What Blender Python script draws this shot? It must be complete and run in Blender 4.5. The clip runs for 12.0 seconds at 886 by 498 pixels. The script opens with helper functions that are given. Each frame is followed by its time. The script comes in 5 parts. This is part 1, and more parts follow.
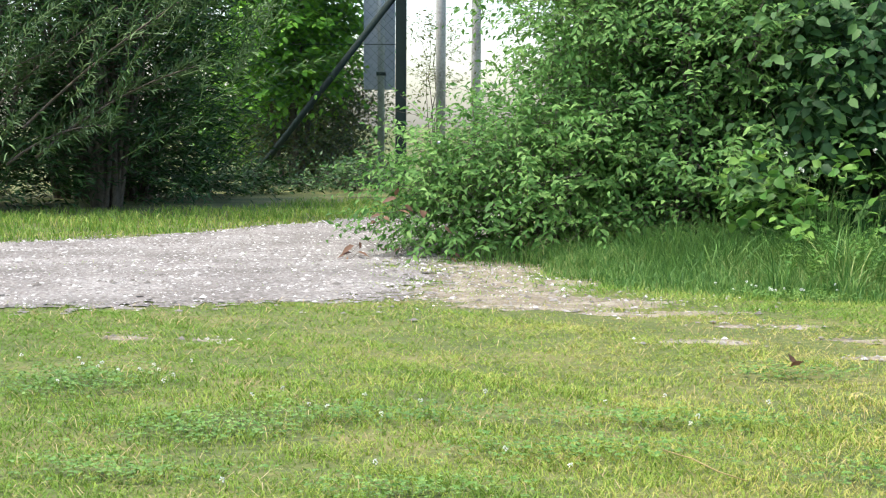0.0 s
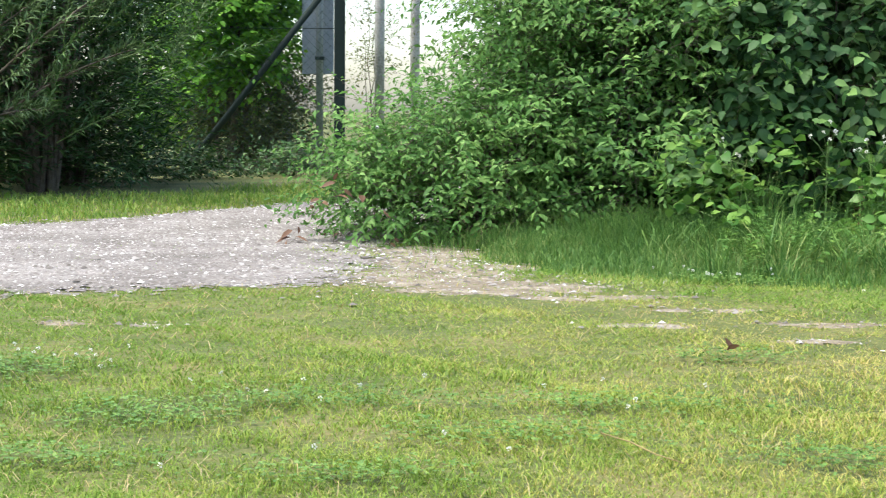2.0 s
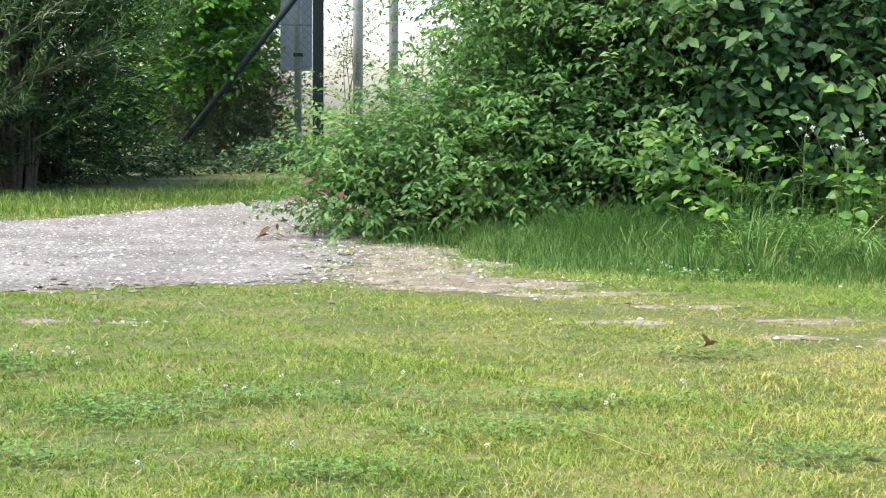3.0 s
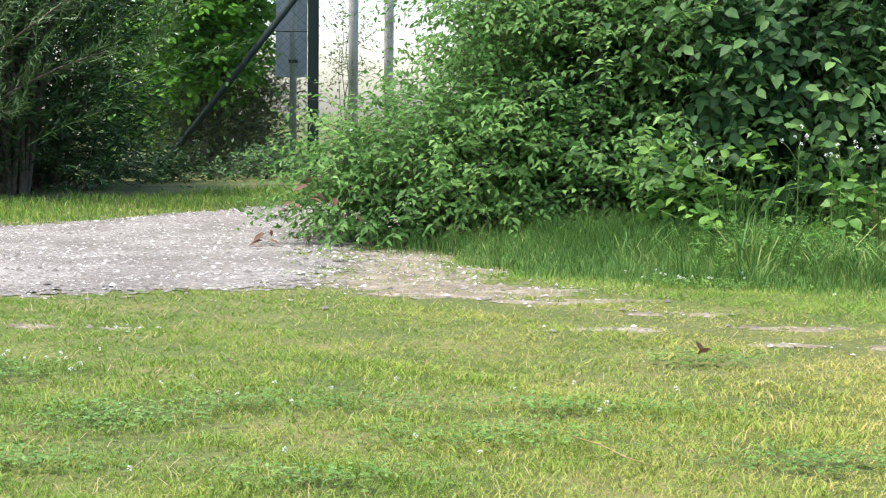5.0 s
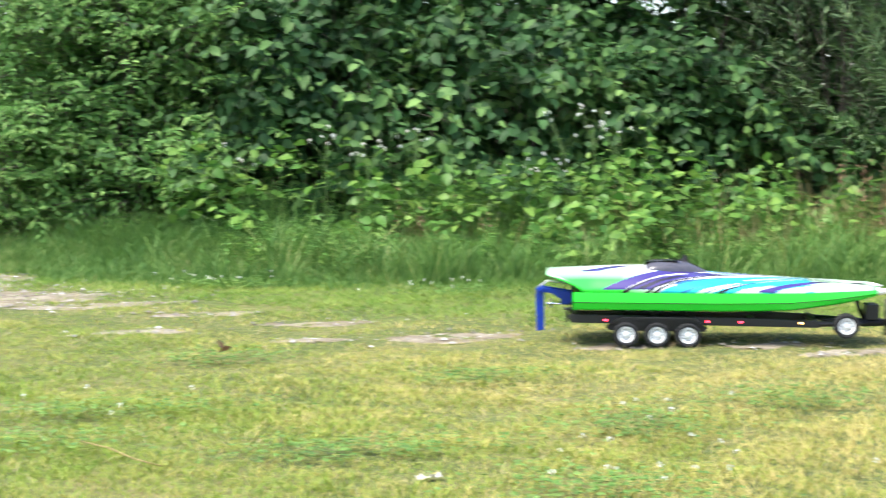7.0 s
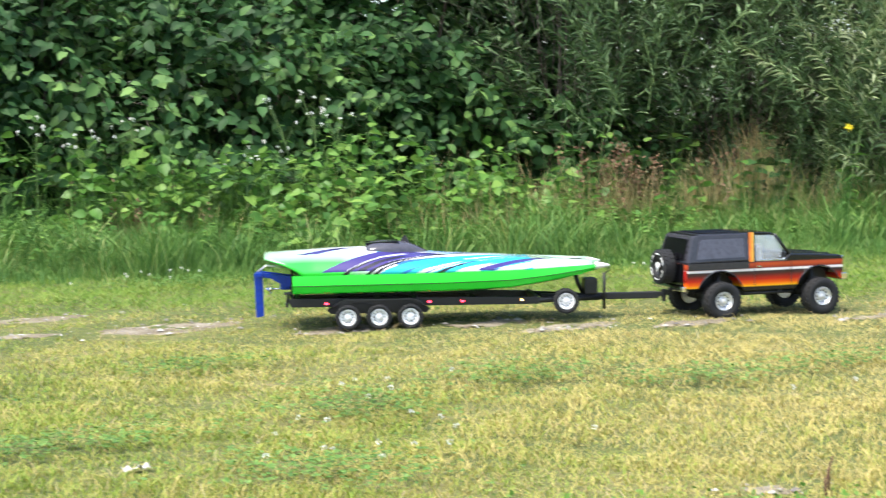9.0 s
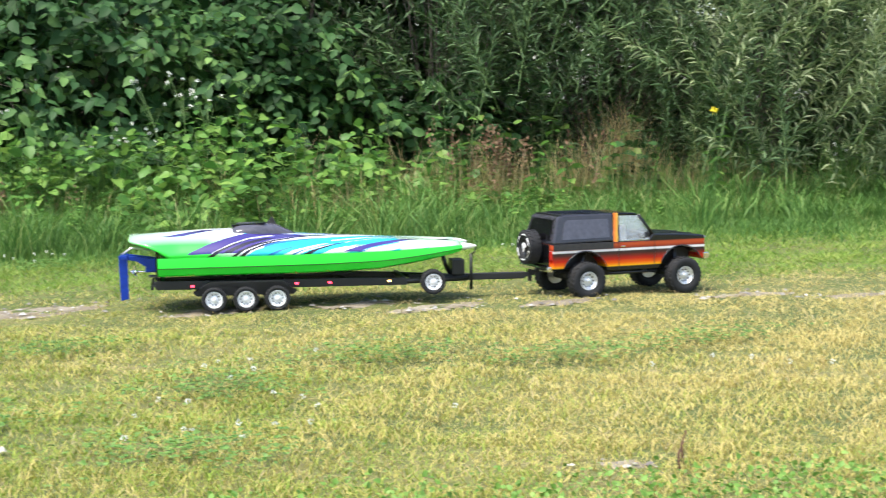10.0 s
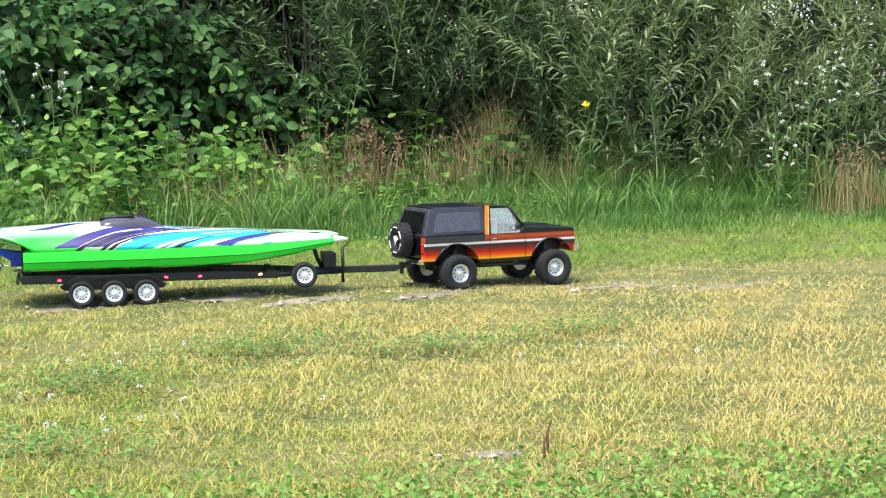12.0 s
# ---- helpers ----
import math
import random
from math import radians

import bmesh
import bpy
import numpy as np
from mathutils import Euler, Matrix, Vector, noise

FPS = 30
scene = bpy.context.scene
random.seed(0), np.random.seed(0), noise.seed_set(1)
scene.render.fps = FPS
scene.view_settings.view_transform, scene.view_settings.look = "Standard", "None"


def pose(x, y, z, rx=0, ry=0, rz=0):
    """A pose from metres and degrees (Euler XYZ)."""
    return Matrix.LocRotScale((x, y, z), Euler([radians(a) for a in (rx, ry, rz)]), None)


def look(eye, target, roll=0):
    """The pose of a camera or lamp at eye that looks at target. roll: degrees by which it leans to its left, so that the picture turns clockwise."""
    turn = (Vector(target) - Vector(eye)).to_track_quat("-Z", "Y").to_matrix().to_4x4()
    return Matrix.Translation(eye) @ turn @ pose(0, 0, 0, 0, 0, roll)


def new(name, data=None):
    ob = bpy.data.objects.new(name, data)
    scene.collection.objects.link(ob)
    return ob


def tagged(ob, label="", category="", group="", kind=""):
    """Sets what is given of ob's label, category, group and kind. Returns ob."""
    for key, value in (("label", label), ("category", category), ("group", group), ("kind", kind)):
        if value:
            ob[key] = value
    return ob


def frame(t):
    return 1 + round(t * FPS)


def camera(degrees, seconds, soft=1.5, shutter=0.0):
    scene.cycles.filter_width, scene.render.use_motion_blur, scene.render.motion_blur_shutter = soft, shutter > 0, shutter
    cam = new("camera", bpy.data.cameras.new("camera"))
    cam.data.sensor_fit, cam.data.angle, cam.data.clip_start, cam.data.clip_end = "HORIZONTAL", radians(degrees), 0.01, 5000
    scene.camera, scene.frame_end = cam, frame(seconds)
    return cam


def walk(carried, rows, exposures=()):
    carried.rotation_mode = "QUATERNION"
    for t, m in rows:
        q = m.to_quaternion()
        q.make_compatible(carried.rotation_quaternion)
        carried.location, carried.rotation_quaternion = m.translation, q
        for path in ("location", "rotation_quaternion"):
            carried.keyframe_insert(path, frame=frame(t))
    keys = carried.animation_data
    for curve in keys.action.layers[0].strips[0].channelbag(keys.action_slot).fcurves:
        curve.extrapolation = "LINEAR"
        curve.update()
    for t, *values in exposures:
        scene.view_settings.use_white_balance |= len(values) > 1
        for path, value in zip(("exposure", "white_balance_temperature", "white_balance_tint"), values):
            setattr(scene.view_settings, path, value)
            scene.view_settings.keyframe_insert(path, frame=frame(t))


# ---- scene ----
cam = camera(31.16, 12.0, soft=1.1, shutter=0.5)


def stand(x, y, z, turn, tip, lean):
    """A hand-held stance: the eye, and degrees of turn to the left, tip upwards and lean."""
    return pose(x, y, z, 90 + tip, 0, turn) @ pose(0, 0, 0, 0, 0, lean)


walk(cam, [
    (0, stand(-0.004, 0.001, 0.622, 3.16, -4.40, 0.23)),
    (0.5, stand(-0.003, 0.007, 0.619, 2.93, -4.67, 0.10)),
    (1, stand(-0.004, -0.001, 0.621, 2.56, -4.90, 0.08)),
    (1.5, stand(-0.004, -0.000, 0.622, 2.00, -4.91, 0.36)),
    (2, stand(-0.004, 0.000, 0.621, 0.95, -4.93, 0.38)),
    (2.5, stand(-0.003, -0.004, 0.622, 0.30, -5.09, 0.30)),
    (3, stand(-0.002, -0.003, 0.622, 0.19, -5.05, 0.36)),
    (5, stand(-0.000, -0.000, 0.620, -0.00, -4.79, 0.58)),
    (5.5, stand(0.007, -0.004, 0.621, -2.38, -4.93, 0.35)),
    (6, stand(0.022, -0.008, 0.623, -5.63, -5.01, 0.68)),
    (6.5, stand(0.049, -0.005, 0.614, -10.86, -4.49, 0.35)),
    (7, stand(0.084, -0.010, 0.610, -16.11, -4.55, 0.30)),
    (7.2, stand(0.101, -0.010, 0.607, -17.65, -4.56, 0.05)),
    (8.8, stand(0.142, 0.062, 0.574, -24.75, -4.66, -0.43)),
    (9, stand(0.156, 0.071, 0.563, -25.75, -4.68, -0.69)),
    (9.5, stand(0.171, 0.058, 0.559, -28.28, -5.27, -0.76)),
    (10, stand(0.178, 0.050, 0.557, -30.16, -5.32, -0.59)),
    (10.5, stand(0.183, 0.041, 0.557, -32.93, -5.65, -0.42)),
    (11, stand(0.191, 0.040, 0.552, -34.48, -5.89, -0.31)),
    (11.5, stand(0.192, 0.038, 0.553, -34.59, -5.78, -0.30)),
    (12, stand(0.193, 0.039, 0.552, -34.56, -5.55, -0.35)),
], exposures=[(0.0, 1.46), (5.5, 1.46), (6.5, 1.66), (7.2, 1.64), (9.0, 1.49), (12.0, 1.4)])

# ---- world and light: a bright overcast afternoon ----
world = bpy.data.worlds.new("sky")
scene.world = world
world.use_nodes = True
wn = world.node_tree.nodes
sky = wn.new("ShaderNodeTexSky")
sky.sky_type = "NISHITA"
sky.sun_disc = False
sky.sun_elevation, sky.sun_rotation = radians(66), radians(257)
sky.air_density, sky.dust_density, sky.ozone_density = 1.0, 2.0, 1.0
wn["Background"].inputs["Strength"].default_value = 0.14
world.node_tree.links.new(sky.outputs[0], wn["Background"].inputs["Color"])

sun_data = bpy.data.lights.new("sun", "SUN")
sun_data.energy, sun_data.angle, sun_data.color = 2.4, radians(20), (1.0, 0.95, 0.86)
sun = new("sun", sun_data)
sun.matrix_world = look((-5.0, -1.15, 11.5), (0, 0, 0))

rng = np.random.default_rng(7)


# ---- materials ----
def shader(name, rough=0.6, metal=0.0, color=(0.5, 0.5, 0.5)):
    m = bpy.data.materials.new(name)
    m.use_nodes = True
    b = m.node_tree.nodes["Principled BSDF"]
    b.inputs["Roughness"].default_value = rough
    b.inputs["Metallic"].default_value = metal
    b.inputs["Base Color"].default_value = (*color, 1)
    return m, m.node_tree.nodes, m.node_tree.links, b


def ramp(nodes, stops):
    r = nodes.new("ShaderNodeValToRGB")
    e = r.color_ramp.elements
    while len(e) < len(stops):
        e.new(0.5)
    for el, (p, c) in zip(e, stops):
        el.position, el.color = p, (*c, 1)
    return r


def calc(nodes, links, op, a, b=None, c=None):
    n = nodes.new("ShaderNodeMath")
    n.operation = op
    for i, v in enumerate((a, b, c)):
        if v is None:
            continue
        if isinstance(v, (int, float)):
            n.inputs[i].default_value = v
        else:
            links.new(v, n.inputs[i])
    return n.outputs[0]


def noise_of(nodes, links, scale, detail=4.0, stretch=None):
    tc = nodes.new("ShaderNodeTexCoord")
    n = nodes.new("ShaderNodeTexNoise")
    n.inputs["Scale"].default_value, n.inputs["Detail"].default_value = scale, detail
    src = tc.outputs["Object"]
    if stretch:
        mp = nodes.new("ShaderNodeMapping")
        mp.inputs["Scale"].default_value = stretch
        links.new(src, mp.inputs["Vector"])
        src = mp.outputs[0]
    links.new(src, n.inputs["Vector"])
    return n.outputs["Fac"]


def bump(nodes, links, b, height, strength, dist):
    n = nodes.new("ShaderNodeBump")
    n.inputs["Strength"].default_value, n.inputs["Distance"].default_value = strength, dist
    links.new(height, n.inputs["Height"])
    links.new(n.outputs[0], b.inputs["Normal"])


def plant_mat(name, stops, patch_scale=1.5, patch=0.5, rough=0.5, through_light=0.3, drift=0.0):
    """Leaves and blades: colour by blade and by patch, with some light coming through."""
    m, nodes, links, b = shader(name, rough)
    b.inputs["Specular IOR Level"].default_value = 0.28
    geo = nodes.new("ShaderNodeNewGeometry")
    n = noise_of(nodes, links, patch_scale, 5.0)
    fac = calc(nodes, links, "MULTIPLY_ADD", calc(nodes, links, "SUBTRACT", n, 0.5), patch * 2.4,
               calc(nodes, links, "MULTIPLY_ADD", geo.outputs["Random Per Island"], 1.0 - patch * 0.6, patch * 0.3))
    if drift:
        tc = nodes.new("ShaderNodeTexCoord")
        sep = nodes.new("ShaderNodeSeparateXYZ")
        links.new(tc.outputs["Object"], sep.inputs[0])
        fac = calc(nodes, links, "MULTIPLY_ADD", calc(nodes, links, "SUBTRACT", sep.outputs["X"], 0.55), drift, fac)
    r = ramp(nodes, stops)
    links.new(fac, r.inputs[0])
    links.new(r.outputs[0], b.inputs["Base Color"])
    t = nodes.new("ShaderNodeBsdfTranslucent")
    links.new(r.outputs[0], t.inputs["Color"])
    mix = nodes.new("ShaderNodeMixShader")
    mix.inputs[0].default_value = through_light
    out = nodes["Material Output"]
    links.new(b.outputs[0], mix.inputs[1])
    links.new(t.outputs[0], mix.inputs[2])
    links.new(mix.outputs[0], out.inputs["Surface"])
    return m


def mottled(name, stops, scale, rough=0.8, metal=0.0, relief=0.3, dist=0.003, fine=8.0, coarse=0.6):
    m, nodes, links, b = shader(name, rough, metal)
    n1, n2 = noise_of(nodes, links, scale, 5.0), noise_of(nodes, links, scale * fine, 4.0)
    f = calc(nodes, links, "MULTIPLY_ADD", n1, coarse, calc(nodes, links, "MULTIPLY", n2, 1.0 - coarse))
    f = calc(nodes, links, "MULTIPLY_ADD", calc(nodes, links, "SUBTRACT", f, 0.5), 2.4, 0.5)
    r = ramp(nodes, stops)
    links.new(f, r.inputs[0])
    links.new(r.outputs[0], b.inputs["Base Color"])
    if relief:
        bump(nodes, links, b, n2, relief, dist)
    return m


GRASS = plant_mat("lawn_blades", [(0.0, (0.14, 0.25, 0.03)), (0.3, (0.235, 0.345, 0.048)), (0.55, (0.33, 0.385, 0.068)),
                                  (0.78, (0.45, 0.405, 0.11)), (1.0, (0.56, 0.46, 0.17))], 3.2, 0.42, 0.65, 0.25, 0.3)
GREENLAWN = plant_mat("green_lawn_blades", [(0.0, (0.08, 0.19, 0.022)), (0.35, (0.15, 0.28, 0.038)), (0.7, (0.26, 0.36, 0.06)),
                                          (1.0, (0.46, 0.42, 0.13))], 2.0, 0.45, 0.6, 0.25)
TALL = plant_mat("verge_blades", [(0.0, (0.035, 0.105, 0.018)), (0.4, (0.08, 0.19, 0.036)), (0.75, (0.165, 0.285, 0.062)),
                                  (1.0, (0.36, 0.37, 0.14))], 1.4, 0.45, 0.55, 0.25)
DRY = plant_mat("dry_straw", [(0.0, (0.28, 0.2, 0.085)), (0.5, (0.42, 0.33, 0.15)), (1.0, (0.52, 0.44, 0.25))], 3.0, 0.3, 0.7, 0.25)
RUST = plant_mat("rusty_seed_heads", [(0.0, (0.12, 0.065, 0.035)), (1.0, (0.29, 0.19, 0.11))], 8.0, 0.3, 0.8, 0.1)
CLOVER = plant_mat("clover_leaves", [(0.0, (0.065, 0.16, 0.03)), (0.6, (0.125, 0.25, 0.048)), (1.0, (0.24, 0.37, 0.09))], 2.5, 0.4, 0.5, 0.2)
ELM = plant_mat("small_leaves", [(0.0, (0.052, 0.14, 0.028)), (0.5, (0.115, 0.26, 0.055)), (1.0, (0.28, 0.45, 0.125))], 1.6, 0.55, 0.6, 0.4)
DOGWOOD = plant_mat("broad_leaves", [(0.0, (0.014, 0.046, 0.013)), (0.55, (0.047, 0.125, 0.032)), (1.0, (0.19, 0.33, 0.085))], 1.3, 0.5, 0.62, 0.22)
BRAMBLE = plant_mat("bramble_leaves", [(0.0, (0.045, 0.14, 0.025)), (0.5, (0.11, 0.25, 0.042)), (1.0, (0.26, 0.41, 0.085))], 1.5, 0.4, 0.45, 0.35)
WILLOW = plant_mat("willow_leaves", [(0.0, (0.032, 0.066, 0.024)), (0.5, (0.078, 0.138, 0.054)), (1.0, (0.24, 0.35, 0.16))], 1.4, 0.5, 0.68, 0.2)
# willow leaves again, with the shade inside the far crowns put into the colour
SHADEDWILLOW = plant_mat("shaded_willow_leaves", [(0.0, (0.016, 0.055, 0.014)), (0.6, (0.038, 0.1, 0.025)), (1.0, (0.13, 0.23, 0.065))], 0.8, 0.5, 0.5, 0.15)
# lighter willow leaves: sun on the right-hand bushes painted into the colour
SUNLITWILLOW = plant_mat("pale_willow_leaves", [(0.0, (0.14, 0.19, 0.085)), (0.5, (0.26, 0.33, 0.15)), (1.0, (0.48, 0.53, 0.32))], 2.0, 0.45, 0.6, 0.25)
THINLEAF = plant_mat("olive_shrub_leaves", [(0.0, (0.05, 0.085, 0.025)), (0.5, (0.11, 0.14, 0.045)), (1.0, (0.24, 0.25, 0.1))], 2.0, 0.4, 0.6, 0.3)
LOWLEAF = plant_mat("low_weed_leaves", [(0.0, (0.085, 0.19, 0.03)), (0.5, (0.16, 0.31, 0.052)), (1.0, (0.29, 0.42, 0.11))], 4.0, 0.4, 0.5, 0.3)
MAPLE = plant_mat("bright_tree_leaves", [(0.0, (0.08, 0.23, 0.022)), (0.5, (0.15, 0.36, 0.035)), (1.0, (0.28, 0.5, 0.07))], 0.9, 0.45, 0.45, 0.4)
PETAL = plant_mat("white_petals", [(0.0, (0.7, 0.7, 0.62)), (1.0, (0.85, 0.85, 0.8))], 5.0, 0.2, 0.7, 0.3)
BARK = mottled("bark", [(0.0, (0.05, 0.04, 0.03)), (0.6, (0.12, 0.1, 0.075)), (1.0, (0.2, 0.17, 0.13))], 18, 0.9, 0, 0.8, 0.01)
STEM = mottled("green_stem", [(0.0, (0.06, 0.13, 0.03)), (1.0, (0.16, 0.24, 0.07))], 30, 0.6, 0, 0.2)
SOIL = mottled("lawn_soil", [(0.0, (0.045, 0.06, 0.012)), (0.45, (0.088, 0.108, 0.023)), (0.7, (0.14, 0.138, 0.04)), (1.0, (0.2, 0.165, 0.07))],
               2.2, 0.95, 0, 0.9, 0.02, 14.0)
GRAVEL = mottled("gravel", [(0.0, (0.085, 0.075, 0.063)), (0.4, (0.165, 0.148, 0.13)), (0.7, (0.27, 0.25, 0.225)), (1.0, (0.4, 0.38, 0.35))],
                 2.2, 0.95, 0, 1.0, 0.014, 30.0, 0.42)


EARTH = mottled("worn_earth", [(0.0, (0.11, 0.085, 0.055)), (0.5, (0.21, 0.175, 0.12)), (1.0, (0.4, 0.36, 0.29))], 9, 0.95, 0, 0.9, 0.01, 10.0)


def stone_mat():
    m, nodes, links, b = shader("pebbles", 0.9)
    geo = nodes.new("ShaderNodeNewGeometry")
    r = ramp(nodes, [(0.0, (0.11, 0.095, 0.08)), (0.4, (0.22, 0.2, 0.18)), (0.75, (0.34, 0.32, 0.295)), (1.0, (0.56, 0.54, 0.51))])
    links.new(geo.outputs["Random Per Island"], r.inputs[0])
    links.new(r.outputs[0], b.inputs["Base Color"])
    bump(nodes, links, b, noise_of(nodes, links, 180, 4), 0.4, 0.002)
    return m


PEBBLE = stone_mat()


# ---- mesh helpers ----
def mesh_np(name, verts, tris, material, smooth=False):
    """A mesh from arrays of vertices and triangles."""
    me = bpy.data.meshes.new(name)
    verts, tris = np.asarray(verts, np.float32), np.asarray(tris, np.int32)
    me.vertices.add(len(verts))
    me.vertices.foreach_set("co", verts.ravel())
    me.loops.add(tris.size)
    me.loops.foreach_set("vertex_index", tris.ravel())
    me.polygons.add(len(tris))
    me.polygons.foreach_set("loop_start", np.arange(0, tris.size, 3, dtype=np.int32))
    me.update(calc_edges=True)
    me.materials.append(material)
    if smooth:
        me.polygons.foreach_set("use_smooth", np.ones(len(tris), bool))
    return me


def stack(n, tri, count):
    """The triangles of one piece repeated for n pieces of count vertices."""
    return (np.asarray(tri)[None] + (np.arange(n) * count)[:, None, None]).reshape(-1, 3)


def unit(v):
    return v / np.maximum(np.linalg.norm(v, axis=-1, keepdims=True), 1e-9)


def blade_mesh(name, xy, z0, high, wide, lean, material, short=False):
    """Curved grass blades: each a tapered strip of three pieces that bends over."""
    n = len(xy)
    turn, face = rng.uniform(0, 6.283, n), rng.uniform(0, 6.283, n)
    out = np.stack([np.cos(turn), np.sin(turn), 0 * turn], 1)
    side = np.stack([np.cos(face), np.sin(face), 0 * face], 1) * (wide / 2)[:, None]
    foot = np.column_stack([xy, z0])
    up = np.array([0, 0, 1.0])
    p1 = foot + up * (high * 0.45)[:, None] + out * (high * lean * 0.22)[:, None]
    p2 = foot + up * (high * 0.8)[:, None] + out * (high * lean * 0.62)[:, None]
    p3 = foot + up * (high * (1.0 - 0.22 * lean))[:, None] + out * (high * lean * 1.15)[:, None]
    if short == 2:
        return mesh_np(name, np.stack([foot - side, foot + side, p3], 1).reshape(-1, 3), stack(n, [(0, 1, 2)], 3), material)
    if short:
        p2 = foot + up * (high * 0.6)[:, None] + out * (high * lean * 0.35)[:, None]
        v = np.stack([foot - side, foot + side, p2 - side * 0.8, p2 + side * 0.8, p3], 1)
        return mesh_np(name, v.reshape(-1, 3), stack(n, [(0, 1, 3), (0, 3, 2), (2, 3, 4)], 5), material)
    v = np.stack([foot - side, foot + side, p1 - side * 0.85, p1 + side * 0.85, p2 - side * 0.55, p2 + side * 0.55, p3], 1)
    tri = [(0, 1, 3), (0, 3, 2), (2, 3, 5), (2, 5, 4), (4, 5, 6)]
    return mesh_np(name, v.reshape(-1, 3), stack(n, tri, 7), material)


def leaf_verts(pos, along, normal, length, width, fold=0.18, droop=0.12, broad=False):
    """Folded pointed leaves; broad ones have a fuller outline."""
    a = unit(along)
    s = unit(np.cross(a, normal))
    u = np.cross(s, a)
    L, W = length[:, None], width[:, None] / 2

    def at(t, w, lift):
        return pos + a * L * t + s * W * w + u * L * lift

    if not broad:
        v = [at(0, 0, 0), at(0.45, -1, fold * 0.5), at(0.5, 0, 0), at(0.45, 1, fold * 0.5), at(1, 0, -droop)]
        return np.stack(v, 1), [(0, 2, 1), (0, 3, 2), (1, 2, 4), (2, 3, 4)], 5
    v = [at(0, 0, 0), at(0.2, -0.85, fold * 0.5), at(0.22, 0, 0.02), at(0.2, 0.85, fold * 0.5),
         at(0.55, -0.95, fold * 0.4 - droop * 0.3), at(0.58, 0, -droop * 0.3), at(0.55, 0.95, fold * 0.4 - droop * 0.3), at(1, 0, -droop)]
    return np.stack(v, 1), [(0, 2, 1), (0, 3, 2), (1, 2, 5), (1, 5, 4), (2, 3, 6), (2, 6, 5), (4, 5, 7), (5, 6, 7)], 8


def tube(points, radii, sides=5):
    """A tapered tube through points: vertices and triangles."""
    p = np.asarray(points, float)
    d = unit(np.gradient(p, axis=0))
    ref = np.where(np.abs(d[:, 2:3]) > 0.9, [[1.0, 0, 0]], [[0, 0, 1.0]])
    s = unit(np.cross(d, ref))
    t = np.cross(d, s)
    ang = np.arange(sides) * 2 * math.pi / sides
    ring = p[:, None] + (s[:, None] * np.cos(ang)[None, :, None] + t[:, None] * np.sin(ang)[None, :, None]) * np.asarray(radii)[:, None, None]
    tri = []
    for i in range(len(p) - 1):
        for j in range(sides):
            a, b, c, e = i * sides + j, i * sides + (j + 1) % sides, (i + 1) * sides + j, (i + 1) * sides + (j + 1) % sides
            tri += [(a, b, e), (a, e, c)]
    return ring.reshape(-1, 3), np.array(tri)


def merge(pieces):
    vs, ts, k = [], [], 0
    for v, t in pieces:
        vs.append(v)
        ts.append(np.asarray(t) + k)
        k += len(v)
    return np.concatenate(vs), np.concatenate(ts)


def child(name, me, parent, label=""):
    ob = new(name, me)
    ob.parent = parent
    return tagged(ob, label)


# ---- ground ----
PATH_EDGE = [(-14, 4.0), (-6, 4.7), (-1.85, 5.28), (-1.1, 5.5), (-0.75, 5.56), (-0.5, 5.75), (-0.42, 6.1), (-0.36, 6.5), (-0.45, 6.9),
             (-0.4, 7.4), (-0.25, 9), (0.0, 11.5), (0.9, 15), (-0.3, 15), (-0.5, 12.8), (-0.85, 11.4), (-1.3, 10.3), (-1.85, 9.3), (-2.3, 8.55),
             (-2.9, 8.15), (-6, 7.0), (-14, 6.0)]
BARE = [(0.45, 5.3, 0.32, 0.07), (0.5, 4.62, 0.15, 0.07), (1.37, 4.32, 0.2, 0.1), (1.78, 4.03, 0.16, 0.07), (2.14, 3.88, 0.14, 0.05), (2.28, 3.72, 0.16, 0.06),
        (3.16, 3.46, 0.16, 0.05), (3.46, 3.32, 0.2, 0.05), (0.1, 5.6, 0.42, 0.24), (-0.15, 6.0, 0.36, 0.42), (-0.2, 6.5, 0.25, 0.4), (-0.2, 7.05, 0.32, 0.35), (0.15, 6.35, 0.16, 0.12), (-0.94, 4.56, 0.07, 0.05), (-1.18, 4.54, 0.08, 0.05), (1.62, 1.98, 0.06, 0.04),
        (0.95, 4.35, 0.12, 0.05), (2.6, 3.6, 0.12, 0.05), (0.75, 5.0, 0.18, 0.05), (1.05, 4.7, 0.2, 0.05)]


def wobble(x, y, scale, seed=0.0):
    return (np.sin(x * scale + seed) * np.cos(y * scale * 1.3 + 2 * seed) + 0.6 * np.sin((x + y) * scale * 2.3 + 5 * seed)
            + 0.4 * np.cos((x - 1.7 * y) * scale * 4.1 + seed)) / 2.0


def on_path(x, y):
    x, y = x + 0.05 * wobble(x, y, 7, 1.0), y + 0.06 * wobble(x, y, 6, 2.0)
    inside = np.zeros(np.shape(x), bool)
    pts = PATH_EDGE
    for (x1, y1), (x2, y2) in zip(pts, pts[1:] + pts[:1]):
        hit = ((y1 > y) != (y2 > y)) & (x < (x2 - x1) * (y - y1) / ((y2 - y1) if y2 != y1 else 1e-9) + x1)
        inside ^= hit
    return inside


def bareness(x, y):
    b = np.zeros(np.shape(x))
    for cx, cy, rx, ry in BARE:
        b = np.maximum(b, np.clip(1.5 - ((x - cx) / rx) ** 2 - ((y - cy) / ry) ** 2, 0, 1))
    return b


